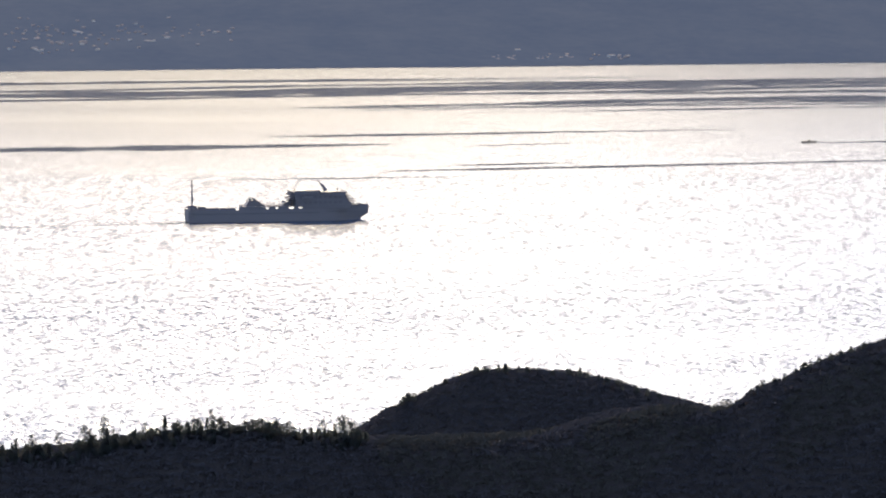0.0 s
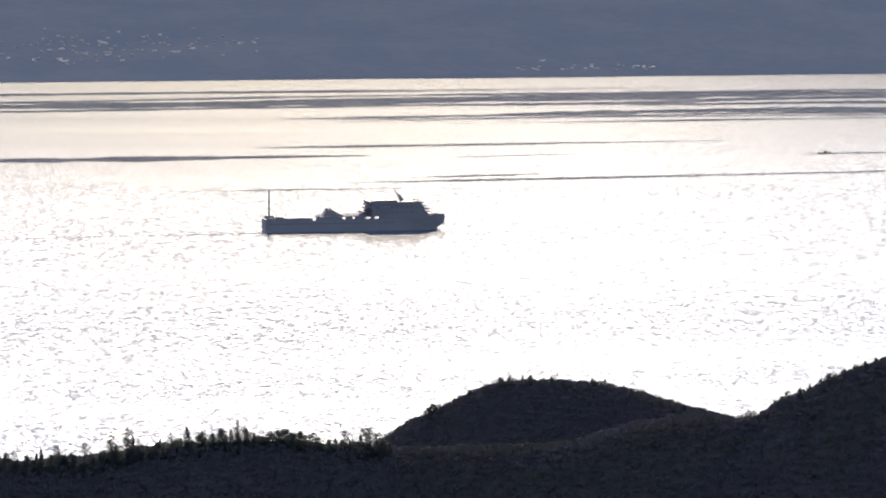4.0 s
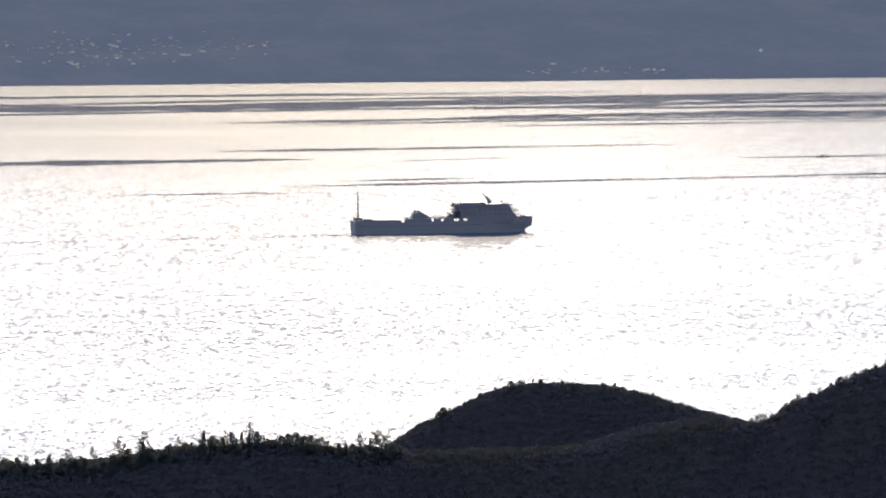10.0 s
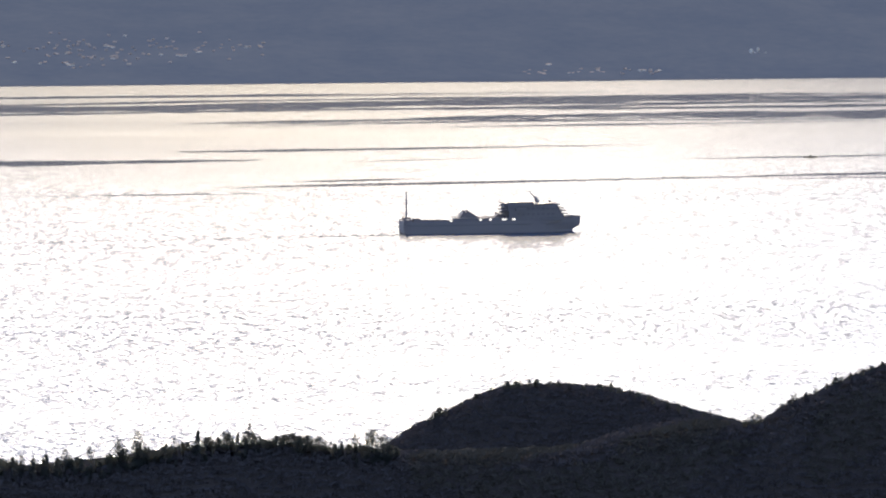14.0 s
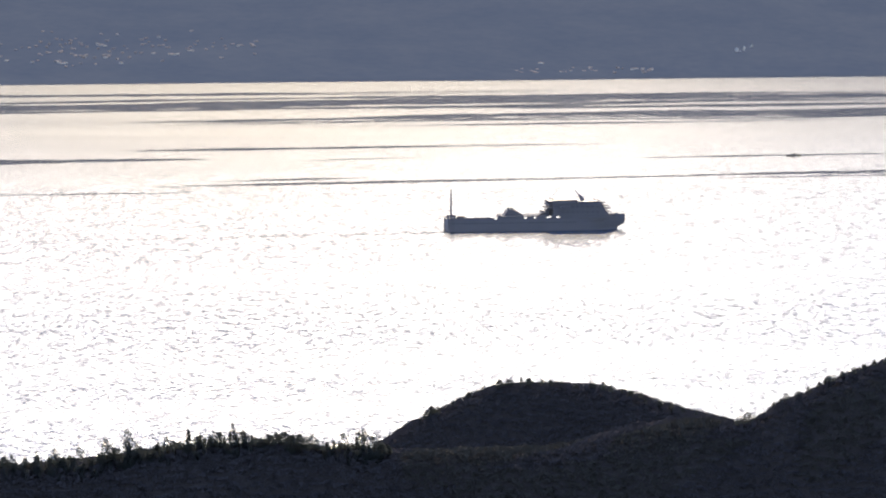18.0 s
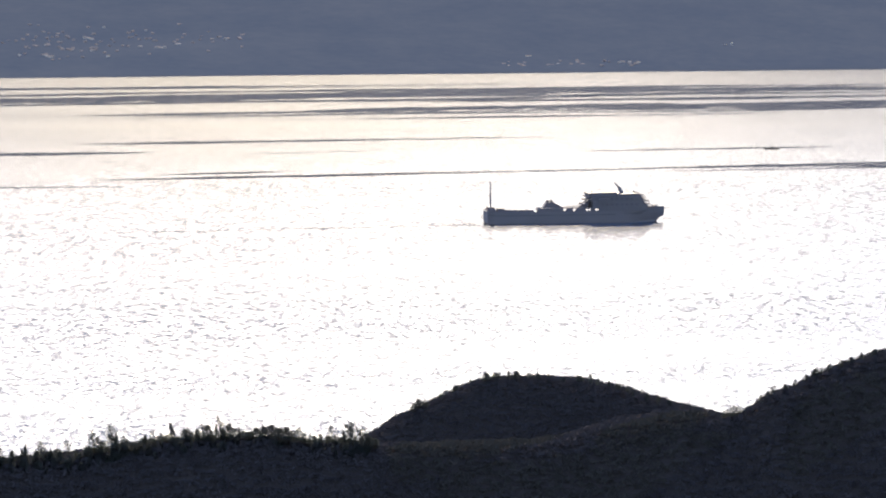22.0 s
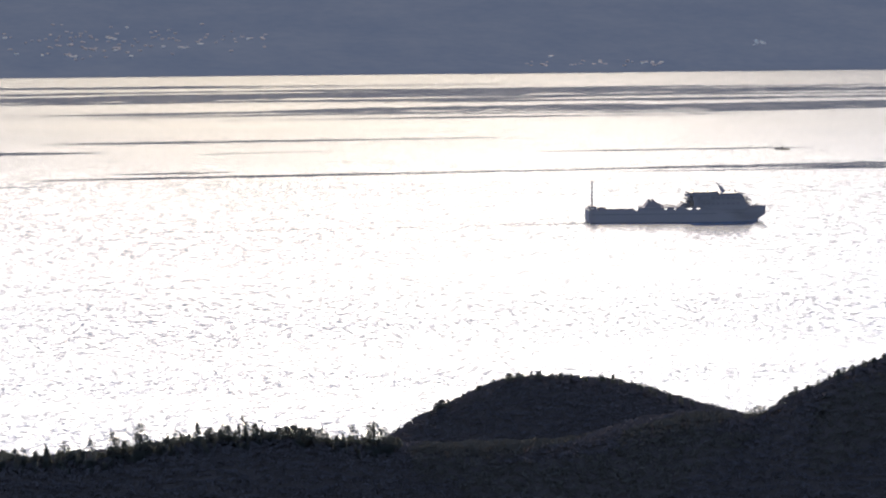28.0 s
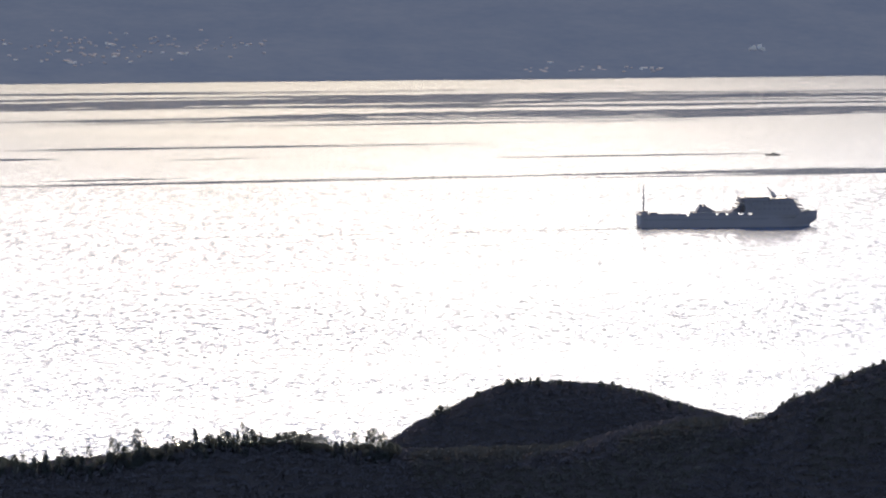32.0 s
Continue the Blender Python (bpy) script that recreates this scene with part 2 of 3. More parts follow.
def coast_height(s, n):
    """Height of the far coast; s along the strait, n metres inland."""
    low = noise.noise((s * 0.006, n * 0.01, 3.1)) * 2.0 + noise.noise((s * 0.02, n * 0.03, 7.7)) * 1.0
    rise = 0.135 * n + 0.00002 * n * n + low * min(1, n / 120) + noise.noise((s * 0.0016, 1.0, 0.5)) * 0.05 * n
    return max(rise, 0.6 + 0.8 * noise.noise((s * 0.05, 0, 0))) if n > 0 else -1.0


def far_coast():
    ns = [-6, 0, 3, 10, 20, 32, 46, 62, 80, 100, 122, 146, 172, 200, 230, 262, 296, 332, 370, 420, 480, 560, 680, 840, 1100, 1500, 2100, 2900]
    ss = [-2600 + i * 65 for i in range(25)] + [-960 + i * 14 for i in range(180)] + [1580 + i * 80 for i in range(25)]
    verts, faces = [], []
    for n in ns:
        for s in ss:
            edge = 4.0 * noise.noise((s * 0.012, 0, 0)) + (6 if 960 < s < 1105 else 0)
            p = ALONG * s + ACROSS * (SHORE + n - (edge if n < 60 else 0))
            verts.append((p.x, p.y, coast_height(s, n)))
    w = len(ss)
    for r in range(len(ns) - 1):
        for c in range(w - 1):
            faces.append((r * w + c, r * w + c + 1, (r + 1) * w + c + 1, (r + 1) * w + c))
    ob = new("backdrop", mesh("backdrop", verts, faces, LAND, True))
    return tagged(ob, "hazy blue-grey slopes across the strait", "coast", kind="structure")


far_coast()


# ---- near hills ----
def smooth_curve(xs, table):
    """Heights along x from a few crest points, eased between them."""
    px, pz = [a for a, b in table], [b for a, b in table]
    fine = np.linspace(px[0] - 40, px[-1] + 40, 800)
    z = np.interp(fine, px, pz)
    k = np.hanning(17)
    k /= k.sum()
    pad = np.pad(z, 8, mode="edge")
    return np.interp(xs, fine, np.convolve(pad, k, mode="valid"))


# crest points of the nearer ridge and of the round hill behind it: x and height
NEAR_CREST = [(-115.4, 57.1), (-92.0, 58.7), (-88.4, 58.2), (-84.9, 58.4), (-81.4, 58.9), (-77.9, 59.3), (-74.4, 59.4), (-70.8, 59.6), (-67.3, 59.7), (-63.8, 60.4), (-61.5, 60.9), (-59.1, 60.9), (-56.8, 61.5), (-53.2, 61.3), (-49.7, 61.4), (-46.2, 61.8), (-42.7, 62.1), (-39.2, 62.4), (-35.7, 62.9), (-26.3, 62.5), (-22.0, 61.8), (-17.0, 61.7), (-14.0, 61.3), (-9.9, 60.7), (1.9, 60.1), (25.3, 62.0), (40.6, 66.2), (54.7, 67.9), (61.7, 67.2), (66.4, 66.7), (68.7, 68.7), (70.8, 70.0), (73.4, 72.1), (78.1, 73.7), (82.2, 76.1), (86.3, 77.8), (92.0, 79.8), (107.4, 84.0), (130.9, 85.4)]
ROUND_CREST = [(-71.0, 14.7), (-32.8, 20.5), (-13.8, 33.6), (-5.7, 38.9), (0.1, 40.4), (6.7, 43.8), (14.1, 46.8), (22.3, 47.8), (31.7, 48.5), (43.4, 47.9), (50.7, 46.3), (61.0, 42.8), (69.8, 40.3), (77.1, 38.8), (90.3, 33.8), (119.6, 22.0)]
NEAR_Y, ROUND_Y = 1000.0, 1250.0


def hill_height(x, y):
    """Height of the near land at x, y (arrays)."""
    x, y = np.asarray(x, float), np.asarray(y, float)
    a = smooth_curve(x * NEAR_Y / np.maximum(y, 700), NEAR_CREST)
    d = y - NEAR_Y
    # steep faces towards the viewer, so that the low sun leaves them in shade
    face = 1.05 * (np.sqrt(np.minimum(d, 0) ** 2 + 30) - 5.48)
    front = np.where(d < 0, a - face, a - (d / 9.5) ** 2 * 0.4)
    home = 181.3 - 0.2 * np.maximum(y, -60) - 0.00002 * y * y
    near = np.maximum(front, home)
    b = smooth_curve(x * ROUND_Y / np.maximum(y, 900), ROUND_CREST)
    e = y - ROUND_Y
    back_hill = np.where(e < 0, b - 1.0 * (np.sqrt(np.minimum(e, 0) ** 2 + 60) - 7.75), b - (e / 8.0) ** 2 * 0.35)
    both = np.maximum(near, back_hill)
    wrinkle = 0.5 * np.sin(x * 0.11 + y * 0.07) + 0.4 * np.sin(x * 0.05 - y * 0.13)
    return np.maximum(both + np.where(y > 850, wrinkle, 0), -3.0)


def near_land():
    xs = np.concatenate([np.linspace(-900, -190, 30), np.linspace(-180, 200, 150), np.linspace(215, 900, 30)])
    ys = np.concatenate([np.linspace(-400, 820, 50), np.linspace(835, 1420, 150), np.linspace(1430, 1700, 12)])
    gx, gy = np.meshgrid(xs, ys)
    gz = hill_height(gx, gy)
    verts = np.stack([gx, gy, gz], -1).reshape(-1, 3).tolist()
    w = len(xs)
    faces = [(r * w + c, r * w + c + 1, (r + 1) * w + c + 1, (r + 1) * w + c) for r in range(len(ys) - 1) for c in range(w - 1)]
    ob = new("ground", mesh("ground", verts, faces, SOIL, True))
    return tagged(ob, "dark scrub-covered hillside above the strait", "hillside", kind="structure")


near_land()

rng = np.random.default_rng(5)


def leaf_cloud(centres, radii, per, size, flat=0.8, inner=0.45, depth=0.75):
    """Leaf clumps as small bent quads spread through the outer shell of each crown; returns vertices and faces."""
    k = len(centres)
    way = rng.normal(size=(k, per, 3))
    way /= np.linalg.norm(way, axis=2, keepdims=True)
    way[..., 2] = np.where(way[..., 2] < -0.35, -way[..., 2], way[..., 2])
    reach = radii[:, None, None] * (inner + depth * rng.random((k, per, 1)) ** 0.8)
    pos = centres[:, None, :] + way * reach * np.array([1, 1, flat])
    a = rng.normal(size=(k, per, 3))
    a /= np.linalg.norm(a, axis=2, keepdims=True)
    b = np.cross(a, way + 0.3 * rng.normal(size=way.shape))
    b /= np.linalg.norm(b, axis=2, keepdims=True)
    s = size * (0.6 + 0.8 * rng.random((k, per, 1)))
    corners = np.stack([pos - a * s, pos + b * s * 0.6, pos + a * s, pos - b * s * 0.6 + way * s * 0.35], 2)
    verts = corners.reshape(-1, 3)
    faces = np.arange(len(verts)).reshape(-1, 4)
    return verts, faces


def scrub(name, label, x0, x1, y0, y1, step, big, material, keep=None):
    """A cover of bushes over a stretch of the near land, in one piece."""
    gx, gy = np.meshgrid(np.arange(x0, x1, step), np.arange(y0, y1, step))
    x = gx.ravel() + rng.uniform(-0.5, 0.5, gx.size) * step
    y = gy.ravel() + rng.uniform(-0.5, 0.5, gx.size) * step
    if keep is not None:
        sel = keep(x, y)
        x, y = x[sel], y[sel]
    r = big * (0.65 + 0.65 * rng.random(len(x)) ** 2.2)
    z = hill_height(x, y) + 0.2 + 0.1 * (np.sin(x * 0.83 + y * 0.21) + np.sin(x * 0.37 - y * 0.3) + np.sin(x * 1.7 + 1.3 * y))
    c = np.stack([x, y, z], 1)
    # a closed canopy: the leaves lie in a thin layer over low domes
    verts, faces = leaf_cloud(c, r, 44, 0.23, 0.5, 0.72, 0.3)
    me = bpy.data.meshes.new(name)
    me.vertices.add(len(verts))
    me.vertices.foreach_set("co", verts.ravel())
    me.loops.add(faces.size)
    me.loops.foreach_set("vertex_index", faces.ravel())
    me.polygons.add(len(faces))
    me.polygons.foreach_set("loop_start", np.arange(len(faces)) * 4)
    me.materials.append(material)
    me.update(calc_edges=True)
    me.validate()
    return tagged(new(name, me), label, "scrub", kind="stuff")


def patchy(x, y):
    return np.sin(x * 0.045 + 1.0) + np.sin(y * 0.12 + x * 0.02) + 0.9 * np.sin(x * 0.13 - y * 0.15) + np.where((x > 4) & (y < 994), 1.1, -0.4)


scrub("scrub", "dense dark evergreen scrub on the nearer ridge", -130, 165, 952, 1010, 1.3, 1.5, SCRUB, lambda x, y: patchy(x, y) < 0.75)
scrub("dry_scrub", "brownish dry scrub on the nearer ridge", -130, 165, 952, 1010, 1.3, 1.5, DRY, lambda x, y: patchy(x, y) >= 0.65)
scrub("hill_scrub", "dense dark evergreen scrub on the round hill", -75, 140, 1215, 1260, 1.4, 1.6, SCRUB)


# ---- trees on the crests ----
def tree_shape(name, height, wide, form, clumps, per, leaf, label):
    """A tree: tapered trunk, limbs, and a crown of leaf clumps with gaps. form: where along the height the crown is fullest, and how sharply it ends."""
    top = thing(name, pose(0, 0, -500), label, "tree", "trees on the hill crests")
    low, full, sharp = form
    bend = rng.uniform(-0.05, 0.05, 2) * height
    mid, tip = Vector((bend[0] * 0.4, bend[1] * 0.4, height * 0.5)), Vector((bend[0], bend[1], height * 0.97))
    bm = fresh()
    tube(bm, (0, 0, -0.8), mid, 0.035 * height * 0.7, 0.02 * height * 0.7, 8)
    tube(bm, mid, tip, 0.02 * height * 0.7, 0.012, 7)
    part("trunk", bm, BARK, top)
    # clump centres fill an uneven envelope; every limb carries one of them
    t = low + (1 - low) * (np.arange(clumps) + rng.random(clumps)) / clumps
    rise = np.where(t < full, (t - low) / max(full - low, 0.01), (1 - t) / (1 - full))
    reach = 0.5 * wide * np.clip(rise, 0.02, 1) ** np.where(t < full, 0.5, sharp) * (0.75 + 0.5 * rng.random(clumps))
    ang = np.arange(clumps) * 2.4 + rng.uniform(-0.5, 0.5, clumps)
    out = reach * rng.random(clumps) ** 0.45 * 0.85
    c = np.stack([np.cos(ang) * out + bend[0] * t, np.sin(ang) * out + bend[1] * t, t * height], 1)
    for k in range(0, clumps, max(1, clumps // 7)):
        start = Vector((0, 0, 0)).lerp(mid, max(0.1, t[k] - 0.22) / 0.5) if t[k] < 0.72 else mid.lerp(tip, (t[k] - 0.72) / 0.5)
        bm = fresh()
        tube(bm, start, c[k], 0.035, 0.012, 6)
        part("limb", bm, BARK, top)
    v, f = leaf_cloud(c, np.clip(0.16 * wide + 0.45 * reach, 0.14, 0.6) * (0.6 + 0.5 * rng.random(clumps)), per, leaf, 1.15)
    crown = new("crown", mesh("crown", v.tolist(), f.tolist(), LEAF))
    crown.parent = top
    return top


# every kind stands about four metres high before it is scaled to its place
KINDS = {
    "spire": tree_shape("slender_tree", 4.0, 1.5, (0.02, 0.4, 1.1), 34, 40, 0.10, "slender upright tree with dense dark foliage"),
    "oval": tree_shape("oval_tree", 4.0, 2.3, (0.05, 0.55, 0.5), 48, 46, 0.10, "upright oval tree with dark foliage on the ridge"),
    "wisp": tree_shape("wispy_tree", 4.0, 1.9, (0.12, 0.7, 0.6), 40, 24, 0.085, "thin wispy tree that lets the light through"),
    "whip": tree_shape("bare_tree", 4.0, 1.3, (0.1, 0.6, 1.0), 28, 18, 0.08, "thin, almost bare tree with a straggling tip"),
    "round": tree_shape("broad_tree", 4.0, 4.2, (0.02, 0.5, 0.5), 64, 60, 0.11, "low rounded tree with dense dark crown"),
    "open": tree_shape("open_tree", 4.0, 3.2, (0.06, 0.6, 0.5), 48, 30, 0.10, "rounded tree with gaps in its crown"),
}
used = set()


def plant(kind, u, x, y, tall):
    """Sets a tree of that height on the land, deeper in the thick growth of the left ridge; the first of a kind is moved there, the others are copies."""
    ob = KINDS[kind]
    z = float(hill_height(x, y)) - (0.3 if u < 700 else 0.25)
    m = Matrix.LocRotScale((x, y, z), Euler((0, 0, rng.uniform(0, 6.28))), (tall / 4.0,) * 3)
    if kind in used:
        ob = copy_thing(ob, m)
    used.add(kind)
    ob.matrix_basis = m
    return ob


SWAYING = []   # trees that the wind moves, with how far they lean


def on_crest(u, y0):
    """x of a place on the ridge from its bearing u."""
    return (u - 784) * y0 / FOCAL


# the trees that stand clear of the left ridge: bearing, kind, height, and how far each one leans in the wind
RIDGE_TREES = [
    (2, "oval", 2.6, 1), (16, "whip", 3.0, 2), (35, "wisp", 3.7, 2), (57, "oval", 3.1, 1), (82, "spire", 4.0, 2), (80, "whip", 4.5, 2), (97, "wisp", 2.8, 2), (110, "wisp", 4.4, 3),
    (126, "oval", 2.8, 1), (141, "spire", 2.6, 1), (158, "wisp", 4.4, 3), (170, "whip", 3.2, 2), (192, "oval", 3.4, 1), (205, "wisp", 6.0, 4), (217, "oval", 3.6, 1), (243, "wisp", 6.2, 4),
    (245, "spire", 4.0, 3), (293, "spire", 2.8, 1), (312, "wisp", 4.1, 3), (322, "wisp", 3.3, 3), (332, "oval", 2.8, 1), (346, "spire", 5.1, 6), (368, "open", 3.8, 1), (364, "round", 3.3, 1),
    (388, "spire", 3.4, 3), (397, "wisp", 4.3, 3), (404, "oval", 4.1, 2), (418, "spire", 4.0, 2), (433, "whip", 6.1, 6), (436, "wisp", 4.5, 4), (449, "oval", 3.9, 3), (462, "spire", 3.1, 1),
    (594, "oval", 2.6, 1), (606, "spire", 3.0, 2), (616, "wisp", 2.8, 2), (627, "wisp", 4.5, 4), (637, "whip", 2.8, 2), (650, "spire", 3.6, 3), (661, "open", 5.2, 3), (664, "whip", 5.4, 4),
    (679, "open", 4.4, 2), (209, "wisp", 4.6, 4), (239, "wisp", 4.9, 4), (116, "wisp", 3.4, 3),
]
# the broad crowns on the ridge: bearing, kind, height
BROAD_TREES = [(476, "round", 2.5), (490, "round", 3.2), (503, "round", 3.2), (517, "round", 3.5), (530, "round", 3.8), (543, "round", 3.4), (557, "open", 3.4), (566, "open", 3.5), (574, "open", 2.9), (690, "round", 3.0), (702, "round", 2.3)]
# the lumps on the round hill's crest and on the slope beside it
HILL_TREES = [(758, "round", 1.5), (772, "round", 2.8), (780, "round", 3.2), (790, "open", 2.8), (818, "oval", 2.0), (845, "round", 2.1), (872, "open", 2.0), (900, "round", 2.8), (915, "round", 2.5), (921, "open", 2.5), (938, "spire", 3.0), (952, "round", 2.5),
    (975, "open", 2.2), (990, "round", 2.0), (1010, "oval", 1.9), (1035, "round", 1.6), (1063, "spire", 2.6), (1066, "round", 2.2), (1085, "oval", 2.8), (1098, "open", 2.4), (1118, "spire", 2.5), (1132, "round", 2.2), (1152, "open", 2.5), (1160, "spire", 2.1),
    (1185, "round", 2.0), (1206, "open", 2.5), (1225, "round", 1.8), (1250, "oval", 1.6), (1272, "round", 1.5), (1300, "open", 1.9)]
SLOPE_TREES = [(1322, "open", 2.0), (1329, "wisp", 2.4), (1335, "wisp", 2.9), (1341, "wisp", 3.2), (1344, "whip", 3.0), (1348, "wisp", 3.0), (1354, "wisp", 2.6), (1360, "whip", 2.2), (1372, "round", 1.5), (1390, "open", 2.2), (1402, "round", 1.9), (1410, "open", 2.5),
    (1432, "round", 1.9), (1450, "open", 2.1), (1470, "oval", 2.0), (1484, "round", 2.4), (1496, "open", 2.0), (1512, "round", 1.9), (1530, "open", 2.2), (1548, "round", 1.9), (1566, "oval", 2.1), (1590, "round", 2.0)]


def plant_trees():
    for u, kind, tall, lean in RIDGE_TREES:
        SWAYING.append((plant(kind, u, on_crest(u, 1000), 1000 + rng.uniform(-2, 2), tall), lean))
    # the belt of young trees between them
    for i in range(150):
        u = -8 + i * 4.6 + rng.uniform(-6, 6)
        if not 478 < u < 578:
            kind = ("oval", "wisp", "open", "round", "wisp", "spire")[int(rng.integers(0, 6))]
            tall = (1.5 + 0.9 * rng.random()) if kind in ("open", "round") else 1.7 + 1.7 * rng.random() ** 1.6
            SWAYING.append((plant(kind, u, on_crest(u, 1000), 1000 + rng.uniform(-5, 3), tall), 1))
    # thickets at their feet
    for i in range(76):
        u = -6 + i * 9.2 + rng.uniform(-4, 4)
        if not 478 < u < 578:
            plant(("round", "open", "round")[i % 3], u, on_crest(u, 1000), 1000 + rng.uniform(-4, 2), 1.5 + 0.9 * rng.random())
    for u, kind, tall in BROAD_TREES:
        plant(kind, u, on_crest(u, 999), 999 + rng.uniform(-2, 2), tall)
    for u, kind, tall in HILL_TREES:
        plant(kind, u, on_crest(u, 1250), 1250 + rng.uniform(-1.5, 1.5), tall)
    for u, kind, tall in SLOPE_TREES:
        plant(kind, u, on_crest(u, 1000), 1000 + rng.uniform(-2, 2), tall)


plant_trees()


# ---- calm slicks on the sea ----
def slick(s0, s1, n, n1, wide, peak, strands, label, material=None, name="calm_streak"):
    """A long smooth streak on the water, in one to several strands with ragged edges; origin at its middle."""
    seed = s0 * 0.37 + n * 0.11
    mid = (s0 + s1) / 2
    cells = 260
    ob = new(name)
    for j in range(strands):
        verts = []
        off = (j - (strands - 1) / 2) / max(strands, 1) * wide * 1.25
        a0 = s0 + (s1 - s0) * 0.22 * abs(noise.noise((j * 3.3, seed, 1.0)))
        a1 = s1 - (s1 - s0) * 0.22 * abs(noise.noise((j * 5.1, seed, 9.0)))
        if j == strands // 2:
            a0, a1 = s0, s1
        share = wide / strands * ((3.3 if strands > 3 else 2.5 if strands > 2 else 1.7) if j == strands // 2 else (1.1 if strands > 3 else 0.7) + 0.6 * abs(noise.noise((j * 2.0, seed, 4.0))))
        for i in range(cells + 1):
            t = i / cells
            s = a0 + (a1 - a0) * t
            left, right = min(1, t / max(peak, 0.02)), min(1, (1 - t) / max(1 - peak, 0.02))
            body = (left * right) ** 0.6
            rag = 0.85 + 0.5 * noise.noise((s * 0.012, j * 7.0, seed)) + 0.35 * noise.noise((s * 0.06, j * 3.0, seed))
            half = max(0.02, share * 0.5 * body * max(0.1, rag))
            drift = wide * 0.28 * noise.noise((s * 0.004, j * 1.7, seed + 5)) + off * (0.75 + 0.3 * noise.noise((s * 0.003, j, seed)))
            verts += [(s - mid, drift - half, 0.002 * j), (s - mid, drift + half, 0.002 * j)]
        faces = [(2 * i, 2 * i + 2, 2 * i + 3, 2 * i + 1) for i in range(cells)]
        strand = new("strand", mesh("strand", verts, faces, material or SLICK))
        strand.parent = ob
    p = ALONG * mid + ACROSS * ((n + n1) / 2)
    lie = AXIS + math.atan2(n1 - n, s1 - s0)
    ob.matrix_basis = Matrix.LocRotScale((p.x, p.y, 0.01), Euler((0, 0, lie)), None)
    return tagged(ob, label, "slick", "calm streaks on the sea")


# start and end along the strait and across it at nine seconds, width, where it is widest, strands, drift in metres a second
SLICKS = [
    (212, 1096, 3876, 3874, 49, 0.45, 2, 5.4),
    (118, 1651, 3688, 3756, 169, 0.5, 5, 6.0),
    (635, 1634, 3452, 3500, 111, 0.5, 4, 7.4),
    (742, 1174, 3364, 3385, 20, 0.5, 2, 7.2),
    (906, 1542, 3603, 3618, 46, 0.4, 3, 7.0),
    (560, 897, 3106, 3115, 24, 0.22, 2, 5.9),
    (95, 616, 2994, 3010, 43, 0.4, 1, 7.2),
    (653, 757, 2977, 2996, 6, 0.4, 1, 6.6),
    (538, 965, 2745, 2782, 21, 0.22, 2, 8.0),
    (584, 680, 2787, 2803, 12, 0.5, 1, 8.0),
    (865, 1345, 2771, 2799, 70, 0.62, 2, 7.2),
    (425, 567, 2697, 2693, 7, 0.5, 1, 8.6),
    (883, 1069, 2961, 2969, 11, 0.5, 1, 7.0),
]
streaks = []
for i, (s0, s1, n, n1, wide, peak, strands, speed) in enumerate(SLICKS):
    words = "broad dark band of calm water" if wide > 60 else ("thin dark line of calm water" if wide < 16 else "dark streak of calm water")
    ob = slick(s0, s1, n, n1, wide, peak, strands, words + " on the glittering sea")
    ob.location.z += 0.002 * i
    streaks.append((ob, speed))


# ---- the ferry ----
def hull_mesh(bm):
    """Hull lofted from stations: full stern and middle, flared bow with a cut-back stem."""
    stations = []
    for x in (0.0, 0.8, 2.5, 8, 20, 24.9, 25.1, 35, 50, 62, 70, 72.9, 73.1, 78, 82, 83.6, 85, 88, 90.5, 92.3, 92.9):
        t = max(0.0, (x - 62) / 31.4)
        deck = max(1.5, 8.0 * (1 - t ** 2.8))
        foot = deck * (1 - 0.5 * max(0.0, (x - 72) / 21) ** 1.5)
        aft = min(1.0, 0.9 + x / 25)
        top = 6.6 + (0.5 if x < 5 else 0) + 1.6 * min(1, max(0, (x - 82) / 1.6))
        port_top = 5.2 if 25 < x < 73 else top
        low = min(x, 88.6)
        stations.append([(low - (0.4 if x < 1 else 0), foot * aft * 0.8, -2.5), (low, foot * aft, 0.0), (min(x, 89.4), foot * aft + 0.02, 1.3),
                         (min(x, 92.6), (foot + (deck - foot) * 0.6) * aft, 3.3), (x, deck * aft, 5.1), (x, deck * aft, top), port_top])
    rows = []
    for st in stations:
        star = [bm.verts.new((x, -y, z)) for x, y, z in st[:6]]
        port = [bm.verts.new((x, y, min(z, st[6]))) for x, y, z in st[:6]]
        rows.append((port, star))
    for (p0, q0), (p1, q1) in zip(rows, rows[1:]):
        for k in range(5):
            bm.faces.new((p0[k], p0[k + 1], p1[k + 1], p1[k]))
            bm.faces.new((q0[k], q1[k], q1[k + 1], q0[k + 1]))
        bm.faces.new((p0[0], p1[0], q1[0], q0[0]))
    for p, q in (rows[0], rows[-1]):
        bm.faces.new([*p, *reversed(q)])
    bmesh.ops.remove_doubles(bm, verts=bm.verts, dist=0.002)
    bmesh.ops.recalc_face_normals(bm, faces=bm.faces)
    return bm


